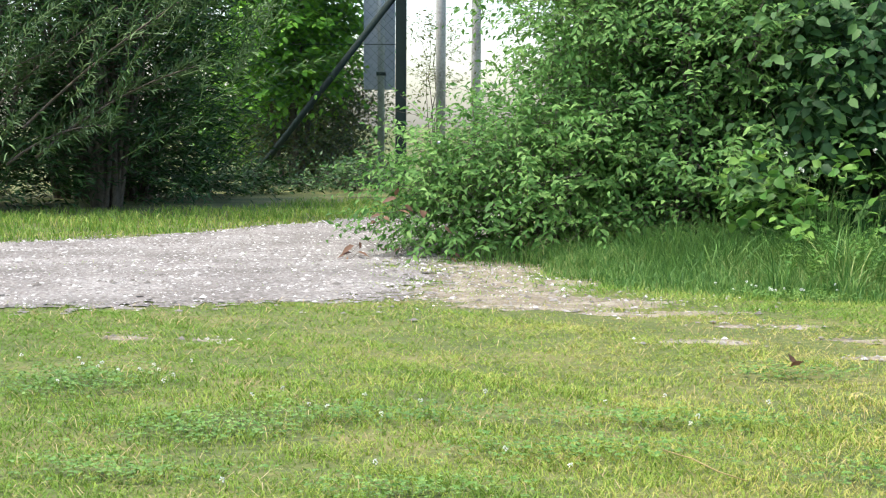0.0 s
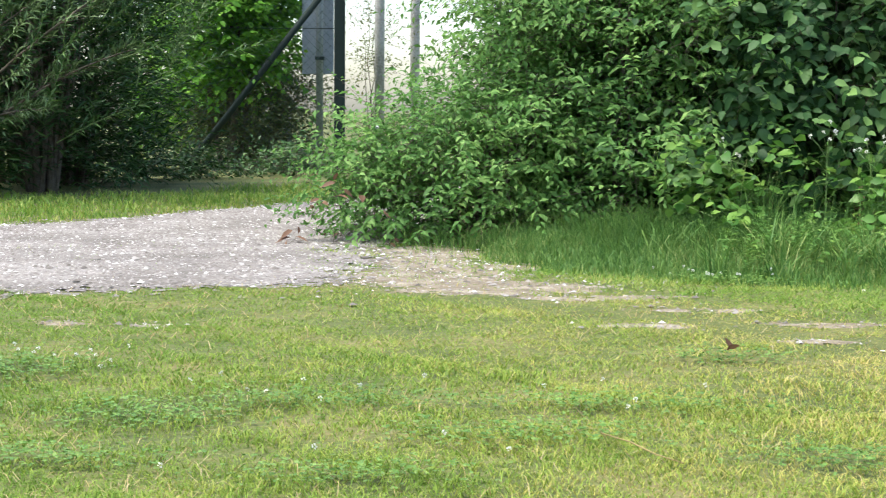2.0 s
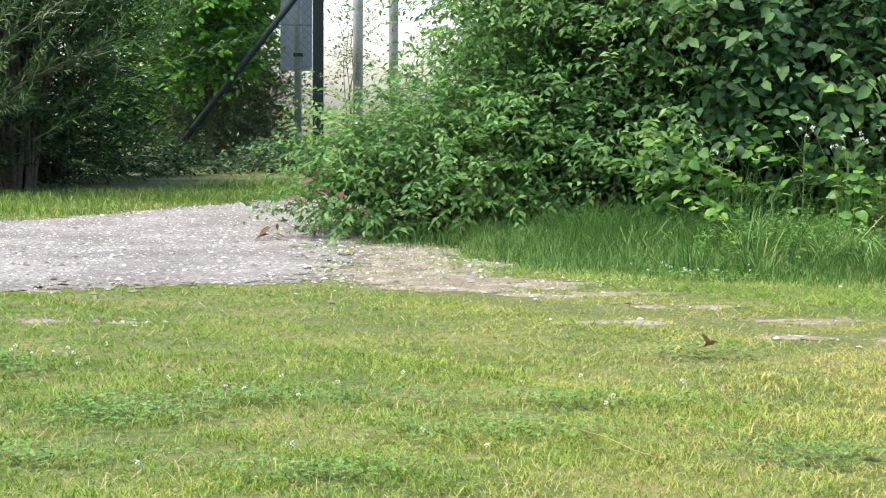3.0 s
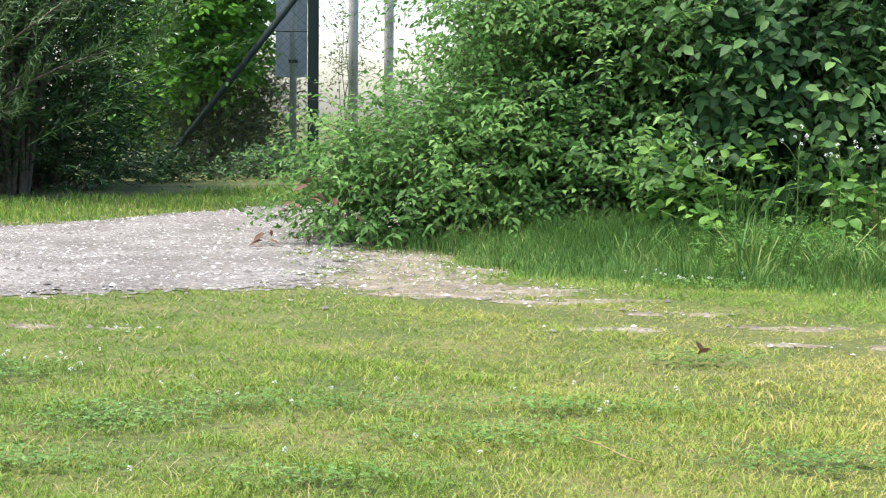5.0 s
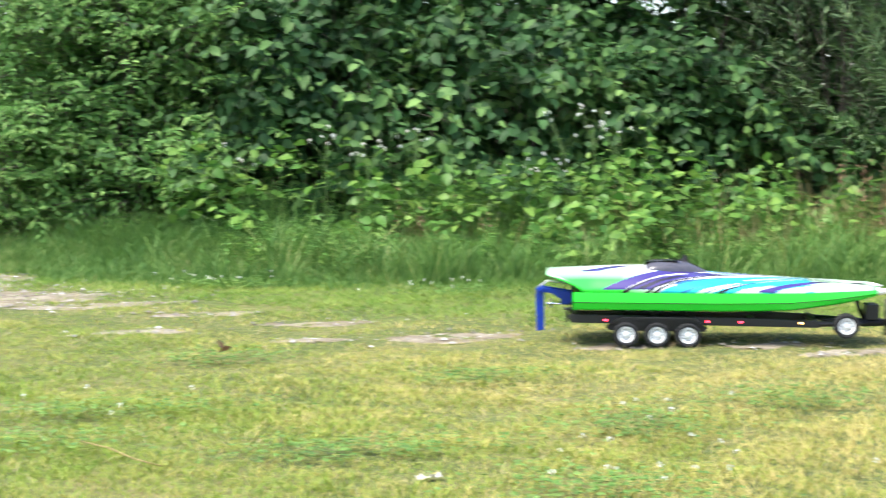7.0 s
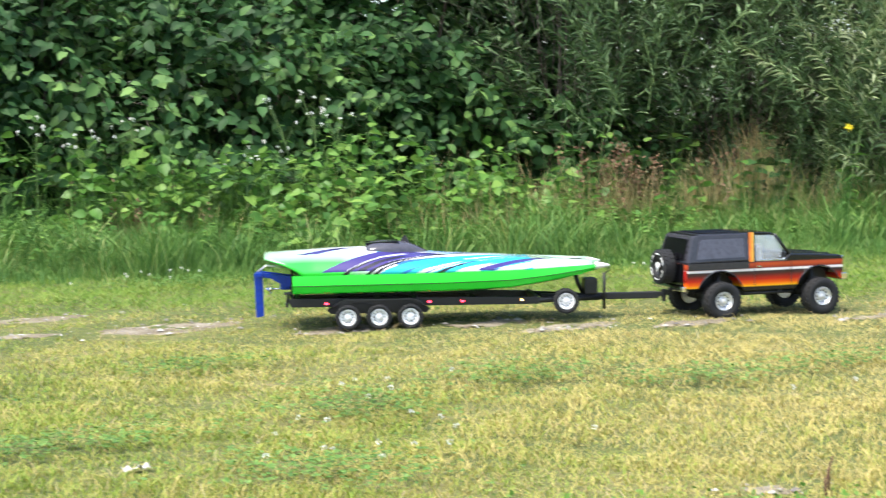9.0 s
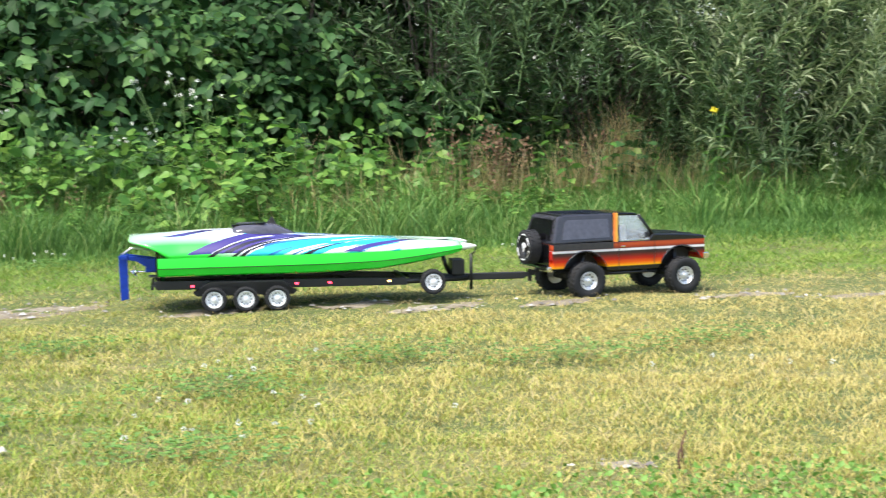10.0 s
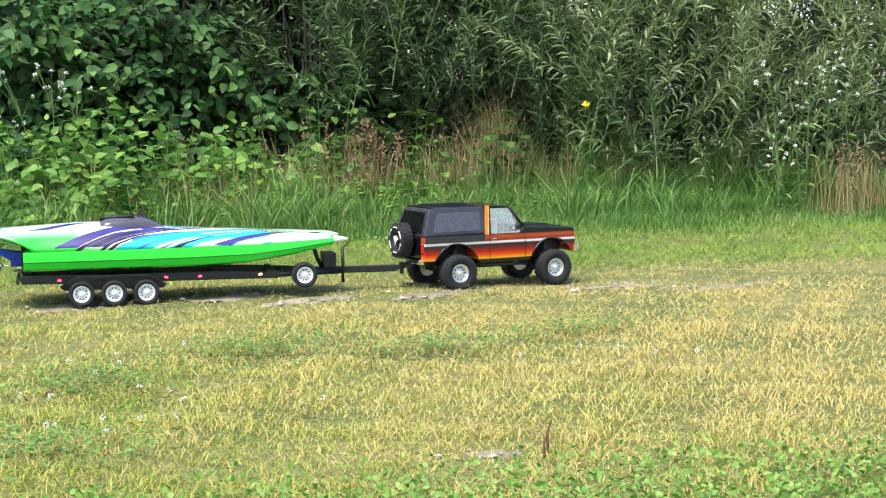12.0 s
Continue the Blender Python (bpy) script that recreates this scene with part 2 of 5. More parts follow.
def height_at(x, y):
    near = np.exp(-((np.hypot(x, y) / 14) ** 4))
    return near * (0.012 * wobble(x, y, 1.7, 0.4) + 0.004 * wobble(x, y, 9, 1.1))


def earth_sheet():
    step = 0.014
    X, Y = np.meshgrid(np.arange(-1.7, 4.0, step), np.arange(1.8, 7.5, step))
    x, y = X.ravel(), Y.ravel()
    crumb = rng.uniform(0, 1, X.shape)
    crumb = (crumb + np.roll(crumb, 1, 0) + np.roll(crumb, 1, 1) + np.roll(crumb, (1, 1), (0, 1))) / 2 - 1
    worn = bareness(X, Y) + 0.3 * wobble(X, Y, 21, 0.9) + 0.3 * wobble(X, Y, 57, 0.2) + 0.35 * crumb
    keep = ((bareness(X, Y) > 0.1) & (worn > 0.35))[:-1, :-1]
    v = np.column_stack([x, y, height_at(x, y) - 0.003 + 0.008 * np.clip(worn - 0.3, 0, 0.7).ravel() + 0.0012 * wobble(x, y, 90, 0.2)])
    n = X.shape[1]
    jj, ii = np.nonzero(keep)
    a = jj * n + ii
    tris = np.concatenate([np.column_stack([a, a + 1, a + n + 1]), np.column_stack([a, a + n + 1, a + n])])
    used, inv = np.unique(tris, return_inverse=True)
    tagged(new("bare_earth", mesh_np("bare_earth", v[used], inv.reshape(-1, 3), EARTH, True)), "worn brown earth patches in the lawn", "ground", kind="structure")


def build_ground():
    g = np.concatenate([-np.geomspace(1500, 9.2, 14), np.linspace(-9, 10, 160), np.geomspace(10.3, 1500, 14)])
    h = np.concatenate([-np.geomspace(1500, 3.3, 12), np.linspace(-3, 17, 160), np.geomspace(17.5, 1500, 14)])
    X, Y = np.meshgrid(g, h)
    v = np.column_stack([X.ravel(), Y.ravel(), height_at(X.ravel(), Y.ravel())])
    nx, ny = len(g), len(h)
    i, j = np.meshgrid(np.arange(nx - 1), np.arange(ny - 1))
    a = (j * nx + i).ravel()
    tris = np.concatenate([np.column_stack([a, a + 1, a + nx + 1]), np.column_stack([a, a + nx + 1, a + nx])])
    tagged(new("ground", mesh_np("ground", v, tris, SOIL, True)), "earth with thatch and moss under short grass", "ground", kind="structure")
    # the gravel track
    step = 0.035
    gx, gy = np.arange(-9, 1.2, step), np.arange(3.8, 14, step)
    X, Y = np.meshgrid(gx, gy)
    ragged = 0.1 * rng.normal(0, 1, X.shape)
    keep = on_path(X + step / 2 + ragged, Y + step / 2 + 0.6 * np.roll(ragged, 7, 1))[:-1, :-1]
    x, y = X.ravel(), Y.ravel()
    v = np.column_stack([x, y, height_at(x, y) + np.where(on_path(x + 0.1, y) & on_path(x - 0.1, y) & on_path(x, y - 0.12) & on_path(x, y + 0.12), 0.0075, 0.003) + 0.002 * wobble(x, y, 13, 0.7)])
    n = len(gx)
    jj, ii = np.nonzero(keep)
    a = jj * n + ii
    tris = np.concatenate([np.column_stack([a, a + 1, a + n + 1]), np.column_stack([a, a + n + 1, a + n])])
    used, inv = np.unique(tris, return_inverse=True)
    earth_sheet()
    tagged(new("gravel_path", mesh_np("gravel_path", v[used], inv.reshape(-1, 3), GRAVEL, True)),
           "pale grey gravel track with loose pebbles", "path", kind="structure")


def pebble_mesh(name, x, y, size, sink=0.25):
    """Loose stones: squashed, uneven little octahedra."""
    n = len(x)
    dirs = np.array([(1, 0, 0), (0.3, 0.95, 0), (-0.8, 0.6, 0), (-0.8, -0.6, 0), (0.3, -0.95, 0), (0.1, 0, 1), (0, 0, -1)], float)[:6] - (0, 0, 0.1)
    v = dirs[None] * rng.uniform(0.65, 1.2, (n, 6, 1))
    a = rng.uniform(0, 6.283, n)
    c, s = np.cos(a)[:, None], np.sin(a)[:, None]
    v = np.stack([v[..., 0] * c - v[..., 1] * s, v[..., 0] * s + v[..., 1] * c, v[..., 2] * rng.uniform(0.35, 0.7, (n, 1))], -1) * size[:, None, None]
    v += np.column_stack([x, y, height_at(x, y) + 0.006 + size * sink])[:, None]
    tri = [(i, (i + 1) % 5, 5) for i in range(5)]
    return mesh_np(name, v.reshape(-1, 3), stack(n, tri, 6), PEBBLE)


def build_stones():
    x, y = rng.uniform(-4.2, 0.2, 85000), rng.uniform(4.3, 12, 85000)
    ok = on_path(x, y)
    x, y = x[ok], y[ok]
    size = rng.gamma(1.3, 0.0021, len(x)) + 0.0018
    tagged(new("gravel_stones", pebble_mesh("gravel_stones", x, y, np.minimum(size, 0.03))), "loose pale limestone gravel on the track", "gravel", kind="stuff")
    # larger stones along the far edge of the track and the near ragged one
    px, py = [], []
    for (x1, y1), (x2, y2) in list(zip(PATH_EDGE, PATH_EDGE[1:]))[2:6] + list(zip(PATH_EDGE, PATH_EDGE[1:]))[13:19]:
        k = int(90 * math.hypot(x2 - x1, y2 - y1))
        t = rng.uniform(0, 1, k)
        px.append(x1 + (x2 - x1) * t + rng.normal(0, 0.07, k))
        py.append(y1 + (y2 - y1) * t + rng.normal(0, 0.08, k))
    for cx, cy, rx, ry in BARE:
        k = int(2600 * rx * ry) + 8
        px.append(rng.normal(cx, rx * 0.85, k))
        py.append(rng.normal(cy, ry * 0.85, k))
    px, py = np.concatenate(px), np.concatenate(py)
    size = rng.gamma(1.4, 0.0026, len(px)) + 0.0018
    tagged(new("edge_stones", pebble_mesh("edge_stones", px, py, np.minimum(size, 0.015), -0.15)), "pale broken stones half sunk in worn ground", "stones", kind="stuff")


build_ground()
build_stones()


# ---- grass ----
def hedge_line(x):
    """The front of the bushes, as y over x."""
    return np.interp(x, [-0.7, 0.0, 0.9, 1.6, 3.0, 4.0, 4.9, 6.0, 7.5, 10], [7.25, 7.0, 6.85, 6.85, 6.7, 6.4, 6.1, 6.0, 5.6, 5.2])


CLOVERS = [(-1.1, 3.66, 0.16, 0.14), (-0.67, 3.14, 0.16, 0.1), (-0.34, 3.29, 0.22, 0.07), (0.31, 3.3, 0.25, 0.07), (0.65, 3.97, 0.13, 0.06), (1.33, 2.86, 0.14, 0.12),
           (1.75, 3.05, 0.16, 0.09), (2.09, 2.83, 0.16, 0.07), (1.05, 2.35, 0.14, 0.12), (0.1, 2.95, 0.2, 0.07), (-0.75, 2.75, 0.15, 0.06), (0.75, 2.75, 0.2, 0.08),
           (0.95, 5.75, 0.16, 0.08), (2.6, 5.0, 0.25, 0.12), (1.7, 5.35, 0.15, 0.1), (-0.2, 2.62, 0.15, 0.05), (2.5, 2.9, 0.18, 0.06), (1.2, 3.5, 0.12, 0.06)]


def build_grass():
    n = 540000
    r, a = 1.5 + 6.1 * rng.uniform(0, 1, n) ** 1.12, np.radians(rng.uniform(-25, 57, n))
    x, y = r * np.sin(a), r * np.cos(a)
    core = on_path(x + 0.26, y) & on_path(x - 0.13, y) & on_path(x, y + 0.16) & on_path(x, y - 0.13)
    worn = np.maximum(np.maximum(core * 0.985, on_path(x, y) * np.clip(0.72 + 0.5 * wobble(x, y, 8, 0.6), 0.2, 0.98)), bareness(x, y) * np.where(y > 5.4, 0.85, 0.68))
    thin = np.clip(0.2 + 0.45 * wobble(x, y, 3.1, 3.0) + 0.4 * wobble(x, y, 16.0, 2.2) + 0.2 * wobble(x, y, 43.0, 1.2), 0, 0.8)
    ok = (rng.uniform(0, 1, n) > np.maximum(worn, thin)) & (y < hedge_line(x) + 0.3)
    x, y, r = x[ok], y[ok], r[ok]
    tuft = np.clip(0.42 + 0.5 * wobble(x, y, 4.3, 1.7) + 0.5 * wobble(x, y, 13.0, 0.3) + 0.25 * wobble(x, y, 37.0, 0.8), 0, 1.5)
    high = rng.uniform(0.009, 0.027, len(x)) * (0.5 + 0.75 * tuft)
    high *= 1 - 0.6 * np.exp(-((y - np.interp(x, [-0.5, 1.4, 1.9, 3.0, 4.2], [5.7, 4.15, 3.95, 3.72, 3.3])) / 0.2) ** 2)
    wide = 0.0008 + 0.00033 * r + rng.uniform(0, 0.0008, len(x))
    lean = rng.uniform(0.4, 2.0, len(x))
    track = np.interp(x, [-2, 0.0, 1.2, 1.9, 3.0, 4.2, 6], [6.5, 5.75, 4.6, 4.25, 3.95, 3.5, 2.8])
    green = y + rng.normal(0, 0.12, len(x)) > track + 0.12
    for name, m, lab, pick, pieces in (("lawn_grass", GRASS, "short mown grass, green with straw-yellow patches", ~green & (r < 4.0), 1),
                                       ("far_lawn_grass", GRASS, "short mown grass with straw-yellow patches", ~green & (r >= 4.0), 2),
                                       ("green_lawn_grass", GREENLAWN, "fresh green short grass towards the bushes", green, 2)):
        q = np.nonzero(pick)[0]
        tagged(new(name, blade_mesh(name, np.column_stack([x[q], y[q]]), height_at(x[q], y[q]) - 0.002, high[q] * (1.4 if m is GREENLAWN else 1.0), wide[q] * (1.25 if pieces == 2 else 1.0), lean[q], m, pieces)), lab, "grass", kind="stuff")
    # straw lying in the sward
    k = rng.choice(np.nonzero(~green)[0], 9000, replace=False)
    tagged(new("dead_grass", blade_mesh("dead_grass", np.column_stack([x[k], y[k]]), height_at(x[k], y[k]), rng.uniform(0.012, 0.034, 9000),
                                        0.0009 + 0.0003 * r[k], rng.uniform(1.2, 2.6, 9000), DRY, 1)), "bleached dead grass stems lying in the lawn", "dead grass", kind="stuff")
    # the verge in front of the bushes
    n = 105000
    x = rng.uniform(-0.45, 7.0, n)
    u = rng.beta(1.25, 1.1, n)
    front = np.interp(x, [-0.5, 0.0, 0.3, 1.1, 2.1, 3.1, 3.9, 5.0, 7.0], [7.2, 6.9, 5.95, 5.6, 5.15, 4.95, 4.65, 4.4, 3.9]) + 0.12 * wobble(x, 0 * x, 5.0, 0.5)
    y = front + u * (hedge_line(x) + 0.35 - front)
    keep = ~on_path(x, y) & (rng.uniform(0, 1, n) > 0.92 * bareness(x, y)) & (rng.uniform(-0.45, 0.35, n) < x) & (rng.uniform(0, 1, n) > 0.75 * np.clip(1 - u * 4, 0, 1))
    x, y, u = x[keep], y[keep], u[keep]
    wild = np.clip(0.5 + 0.7 * wobble(x, y, 2.1, 4.0) + 0.6 * wobble(x, y, 8.5, 1.9), 0.0, 1.5)
    top = np.interp(x, [-0.6, 0.2, 0.8, 1.5, 3.0, 4.5, 8], [0.1, 0.16, 0.24, 0.24, 0.2, 0.21, 0.22])
    high = (0.025 + top * np.interp(u, [0, 0.15, 0.4, 0.7, 1], [0.04, 0.14, 0.36, 0.85, 1.0]) * (0.5 + 0.5 * wild)) * rng.uniform(0.5, 1.15, len(x))
    tagged(new("verge_grass", blade_mesh("verge_grass", np.column_stack([x, y]), height_at(x, y) - 0.003, high, rng.uniform(0.002, 0.0046, len(x)),
                                         rng.uniform(0.1, 1.0, len(x)), TALL, 1)), "tall uncut green grass along the bushes", "grass", kind="stuff")
    # coarse tussocks standing out of the verge
    cx = np.concatenate([rng.uniform(0.45, 2.6, 34), rng.uniform(2.6, 6.6, 60)])
    line = np.interp(cx, [0, 0.6, 1.5, 3.1, 5.0, 7.0], [6.4, 6.1, 5.75, 5.3, 5.0, 4.5])
    cy = line + rng.beta(1.1, 1.4, len(cx)) * (hedge_line(cx) - line)
    per = 46
    x, y = np.repeat(cx, per) + rng.normal(0, 0.035, len(cx) * per), np.repeat(cy, per) + rng.normal(0, 0.035, len(cx) * per)
    high = np.repeat(rng.uniform(0.12, 0.27, len(cx)), per) * rng.uniform(0.5, 1.15, len(x))
    tagged(new("tussock_grass", blade_mesh("tussock_grass", np.column_stack([x, y]), height_at(x, y) - 0.003, high, rng.uniform(0.003, 0.0065, len(x)),
                                           rng.uniform(0.15, 1.3, len(x)), TALL)), "coarse arching tussocks of long green grass", "grass", kind="stuff")
    # the far verge beyond the track
    n = 26000
    x = rng.uniform(-6.5, 0.3, n)
    edge = np.interp(x, [-7, -2.9, -2.3, -1.85, -1.3, -0.85, -0.5, 0.3], [6.8, 8.1, 8.5, 9.25, 10.25, 11.3, 12.6, 14])
    y = edge + rng.uniform(0, 1, n) ** 1.2 * 3.2
    high = rng.uniform(0.02, 0.085, n) * np.clip((y - edge) * 1.0 + 0.25, 0.2, 1.0) * np.clip(0.8 + 0.6 * wobble(x, y, 3.0, 1.0), 0.3, 1.4)
    tagged(new("far_verge_grass", blade_mesh("far_verge_grass", np.column_stack([x, y]), height_at(x, y), high, rng.uniform(0.004, 0.008, n),
                                             rng.uniform(0.2, 1.0, n), GREENLAWN, 1)), "rough green grass on the far verge of the track", "grass", kind="stuff")


build_grass()


def build_clover():
    for i, (cx, cy, rx, ry) in enumerate(CLOVERS):
        n = int(21000 * rx * ry) + 60
        x, y = rng.normal(cx, rx * 0.75, n), rng.normal(cy, ry * 0.75, n)
        z = height_at(x, y) + rng.uniform(0.01, 0.038, n)
        size = rng.uniform(0.0045, 0.01, n)
        vs = []
        turn = rng.uniform(0, 6.283, n)
        for k in range(3):
            a = turn + k * 2.094
            d = np.column_stack([np.cos(a), np.sin(a), rng.uniform(-0.1, 0.35, n)])
            v, tri, c = leaf_verts(np.column_stack([x, y, z]), d, np.column_stack([0 * x, 0 * x, 1 + 0 * x]) + rng.normal(0, 0.25, (n, 3)), size, size * 0.95, 0.2, 0.05)
            vs.append(v)
        v = np.concatenate(vs)
        tagged(new("clover_patch", mesh_np("clover_patch", v.reshape(-1, 3), stack(len(v), tri, c), CLOVER)),
               "low patch of green clover in the lawn", "clover", kind="stuff")
    # flower heads
    spots = [(-1.05, 3.7, 14), (-0.34, 3.3, 8), (-0.2, 2.7, 4), (1.15, 2.45, 14), (1.4, 2.9, 6), (2.6, 5.05, 22), (0.95, 5.75, 14), (1.6, 5.4, 10), (0.3, 3.3, 5), (2.1, 2.4, 5), (3.4, 4.7, 8)]
    pts = np.concatenate([np.column_stack([rng.normal(x, 0.14, n), rng.normal(y, 0.09, n)]) for x, y, n in spots])
    n, per = len(pts), 14
    d = unit(rng.normal(0, 1, (n * per, 3)) + (0, 0, 0.5))
    pos = np.repeat(np.column_stack([pts, rng.uniform(0.035, 0.06, n)]), per, 0) + d * 0.002
    v, tri, c = leaf_verts(pos, d, rng.normal(0, 1, (n * per, 3)), np.full(n * per, 0.0042), np.full(n * per, 0.0034))
    tagged(new("clover_flowers", mesh_np("clover_flowers", v.reshape(-1, 3), stack(len(v), tri, c), PETAL)), "small white clover flower heads", "flowers", kind="stuff")


build_clover()


# ---- bushes and trees ----
def bush(name, x, y, rx, ry, low, high, twigs, leaf, width, material, broad=False, per=7, label="", droop=0.5, spread=0.6, twig_len=0.3, stems=9, stem_r=0.012, bark=None, lean=(0, 0), rise=0.25, clump=(0.15, 0.15, 0.07), ahead=0.5, curl=0.16, face=0.0):
    """A shrub: bent stems from the root, twigs through the crown, leaves in two rows along each twig."""
    root = new(name)
    root.location = (x, y, 0)
    wood = []
    for k in range(stems):
        a = rng.uniform(0, 6.283)
        q = rng.uniform(0.25, 0.85)
        end = np.array([math.cos(a) * rx * q + lean[0], math.sin(a) * ry * q + lean[1], low + (high - low) * rng.uniform(0.55, 0.95)])
        foot = np.array([math.cos(a) * rx * 0.12, math.sin(a) * ry * 0.12, -0.02])
        t = np.linspace(0, 1, 6)[:, None]
        p = foot * (1 - t) + end * t + np.array([0, 0, 0.25 * high]) * (t * (1 - t)) + rng.normal(0, 0.02, (6, 3)) * (t > 0)
        wood.append(tube(p, np.linspace(stem_r, stem_r * 0.3, 6) * rng.uniform(0.6, 1.2), 5))
    child("trunk", mesh_np("trunk", *merge(wood), bark or BARK, True), root)["kind"] = "stuff"
    # twigs, more of them towards the outside
    a = rng.uniform(0, 6.283, twigs)
    h = rng.uniform(0, 1, twigs) ** 1.15
    q = rng.uniform(0, 1, twigs) ** 0.4 * np.interp(h, [0, 0.15, 0.6, 1], [0.72, 0.95, 1.0, 0.45])
    d = unit(np.column_stack([np.cos(a), np.sin(a), (h - 0.35) * 1.1]))
    lump = 0.88 + 0.22 * np.sin(a * 3 + x * 3) * np.cos(h * 9 + y) + 0.1 * np.sin(a * 7 + h * 17 + x)
    c = np.column_stack([np.cos(a) * rx * q * lump, np.sin(a) * ry * q * lump, low + (high - low) * h])
    groups = max(6, twigs // 16)
    own = rng.integers(0, groups, twigs)
    c = c[own] + rng.normal(0, 1, (twigs, 3)) * clump
    c[:, 2] = np.maximum(c[:, 2], 0.03)
    d = d[own]
    c[:, 0] += lean[0] * np.clip(c[:, 2] / high, 0, 1)
    c[:, 1] += lean[1] * np.clip(c[:, 2] / high, 0, 1)
    way = unit(d * [1, 1, 0.4] * spread + rng.normal(0, 0.45, (twigs, 3)) + (0, 0, rise))
    ln = twig_len * rng.uniform(0.6, 1.3, twigs)
    allv = []
    tt = np.linspace(0.1, 1, per)
    for s, t in enumerate(tt):
        p = c + way * (ln * t)[:, None]
        p[:, 2] -= droop * ln * t * t * 0.6
        sidev = unit(np.cross(way, [0, 0, 1.0])) * (1 if s % 2 else -1)
        al = unit(way * (ahead if s < per - 1 else 2.0) + sidev * 0.8 + rng.normal(0, 0.25, (twigs, 3)) - np.array([0, 0, droop * 0.6 + face * 0.55]))
        nm = np.array([0, 0, 1.0 - 0.45 * face]) + rng.normal(0, 0.45, (twigs, 3)) + d * (0.35 + 0.8 * face)
        sz = leaf * rng.uniform(0.6, 1.2, twigs) * (1.0 - 0.35 * abs(t - 0.5))
        ok = p[:, 2] > 0.02
        v, tri, cnt = leaf_verts(p[ok], al[ok], nm[ok], sz[ok], sz[ok] * width, 0.2, curl, broad)
        allv.append(v)
    v = np.concatenate(allv)
    crown = child("crown", mesh_np("crown", v.reshape(-1, 3), stack(len(v), tri, cnt), material), root)
    # thin side twigs
    e = c + way * ln[:, None]
    e[:, 2] -= droop * ln * 0.6
    s = unit(np.cross(way, [0.3, 0.2, 1.0])) * 0.0016
    u = np.cross(unit(way), s)
    tv = np.stack([c + s, c - s * 0.5 + u, c - s * 0.5 - u, e], 1)
    child("twig", mesh_np("twig", tv.reshape(-1, 3), stack(twigs, [(0, 1, 3), (1, 2, 3), (2, 0, 3)], 4), bark or BARK), root)["kind"] = "stuff"
    return tagged(root, label, "bush")


G1 = "bushes along the track"
for x, y, rx, ry, low, high, tw in [(-0.02, 7.95, 0.52, 0.72, 0.05, 0.62, 1300), (0.38, 8.3, 0.5, 0.7, 0.45, 2.2, 1500), (0.75, 8.0, 0.65, 0.75, 0.06, 1.4, 1800),
                                    (1.0, 8.7, 0.8, 0.7, 0.6, 2.4, 1300)]:
    tagged(bush("leafy_bush", x, y, rx, ry, low, high, int(tw * 1.15), 0.051, 0.43, ELM, False, 11, "small-leaved green bush arching over the track edge", 0.45, 0.7, 0.32, 7, 0.018, face=0.4), group=G1)
for x, y, rx, ry, low, high, tw in [(1.55, 7.75, 0.62, 0.65, 0.05, 1.25, 800), (1.9, 8.3, 0.8, 0.7, 0.4, 2.3, 700), (2.6, 7.75, 0.7, 0.65, 0.05, 1.2, 800), (2.9, 8.3, 0.8, 0.8, 0.3, 2.3, 700),
                                    (3.6, 7.8, 0.6, 0.5, 0.05, 0.95, 600), (3.8, 8.2, 0.8, 0.8, 0.2, 2.3, 700), (4.5, 7.6, 0.5, 0.45, 0.05, 0.65, 350)]:
    tagged(bush("broadleaf_bush", x, y, rx, ry, low, high, int(tw * 1.15), 0.083, 0.62, DOGWOOD, True, 7, "dense dark bush with broad pointed leaves", 0.6, 0.7, 0.32, 8, 0.014, clump=(0.16, 0.16, 0.05), face=0.5), group=G1)
for x, y, rx, ry, low, high, tw in [(4.5, 7.4, 0.7, 0.5, 0.45, 2.1, 1500), (5.4, 7.2, 0.7, 0.55, 0.05, 2.1, 1700), (6.1, 6.75, 0.65, 0.55, 0.03, 2.1, 1700), (6.9, 6.4, 0.65, 0.6, 0.03, 2.1, 1500), (7.7, 6.0, 0.7, 0.7, 0.05, 2.1, 900)]:
    tagged(bush("willow_bush", x, y, rx, ry, low, high, int(tw * 0.85), 0.07, 0.22, WILLOW, False, 10, "grey-green willow bush with narrow leaves", 0.1, 0.5, 0.42, 18, 0.007, rise=0.8, clump=(0.11, 0.11, 0.14), ahead=1.1, curl=0.05), group=G1)
# added back row, mostly hidden, that blocks sky and shades the bushes
for x, y, rx, ry, high, tw in [(1.0, 9.7, 0.8, 0.5, 3.2, 500), (1.7, 9.5, 1.0, 0.5, 3.4, 550), (3.1, 9.4, 1.0, 0.5, 3.4, 600), (4.5, 9.0, 1.0, 0.5, 3.4, 600), (5.8, 8.5, 1.0, 0.5, 3.4, 650), (7.1, 7.9, 1.0, 0.5, 3.4, 600), (8.3, 7.0, 0.8, 0.5, 3.2, 400)]:
    tagged(bush("thicket", x, y, rx, ry, 0.02, high, int(tw * 1.9), 0.15, 0.6, DOGWOOD, False, 7, "coarse-leaved backing added behind the bushes to block the sky", 0.6, 0.7, 0.35, 10, 0.014), group=G1)
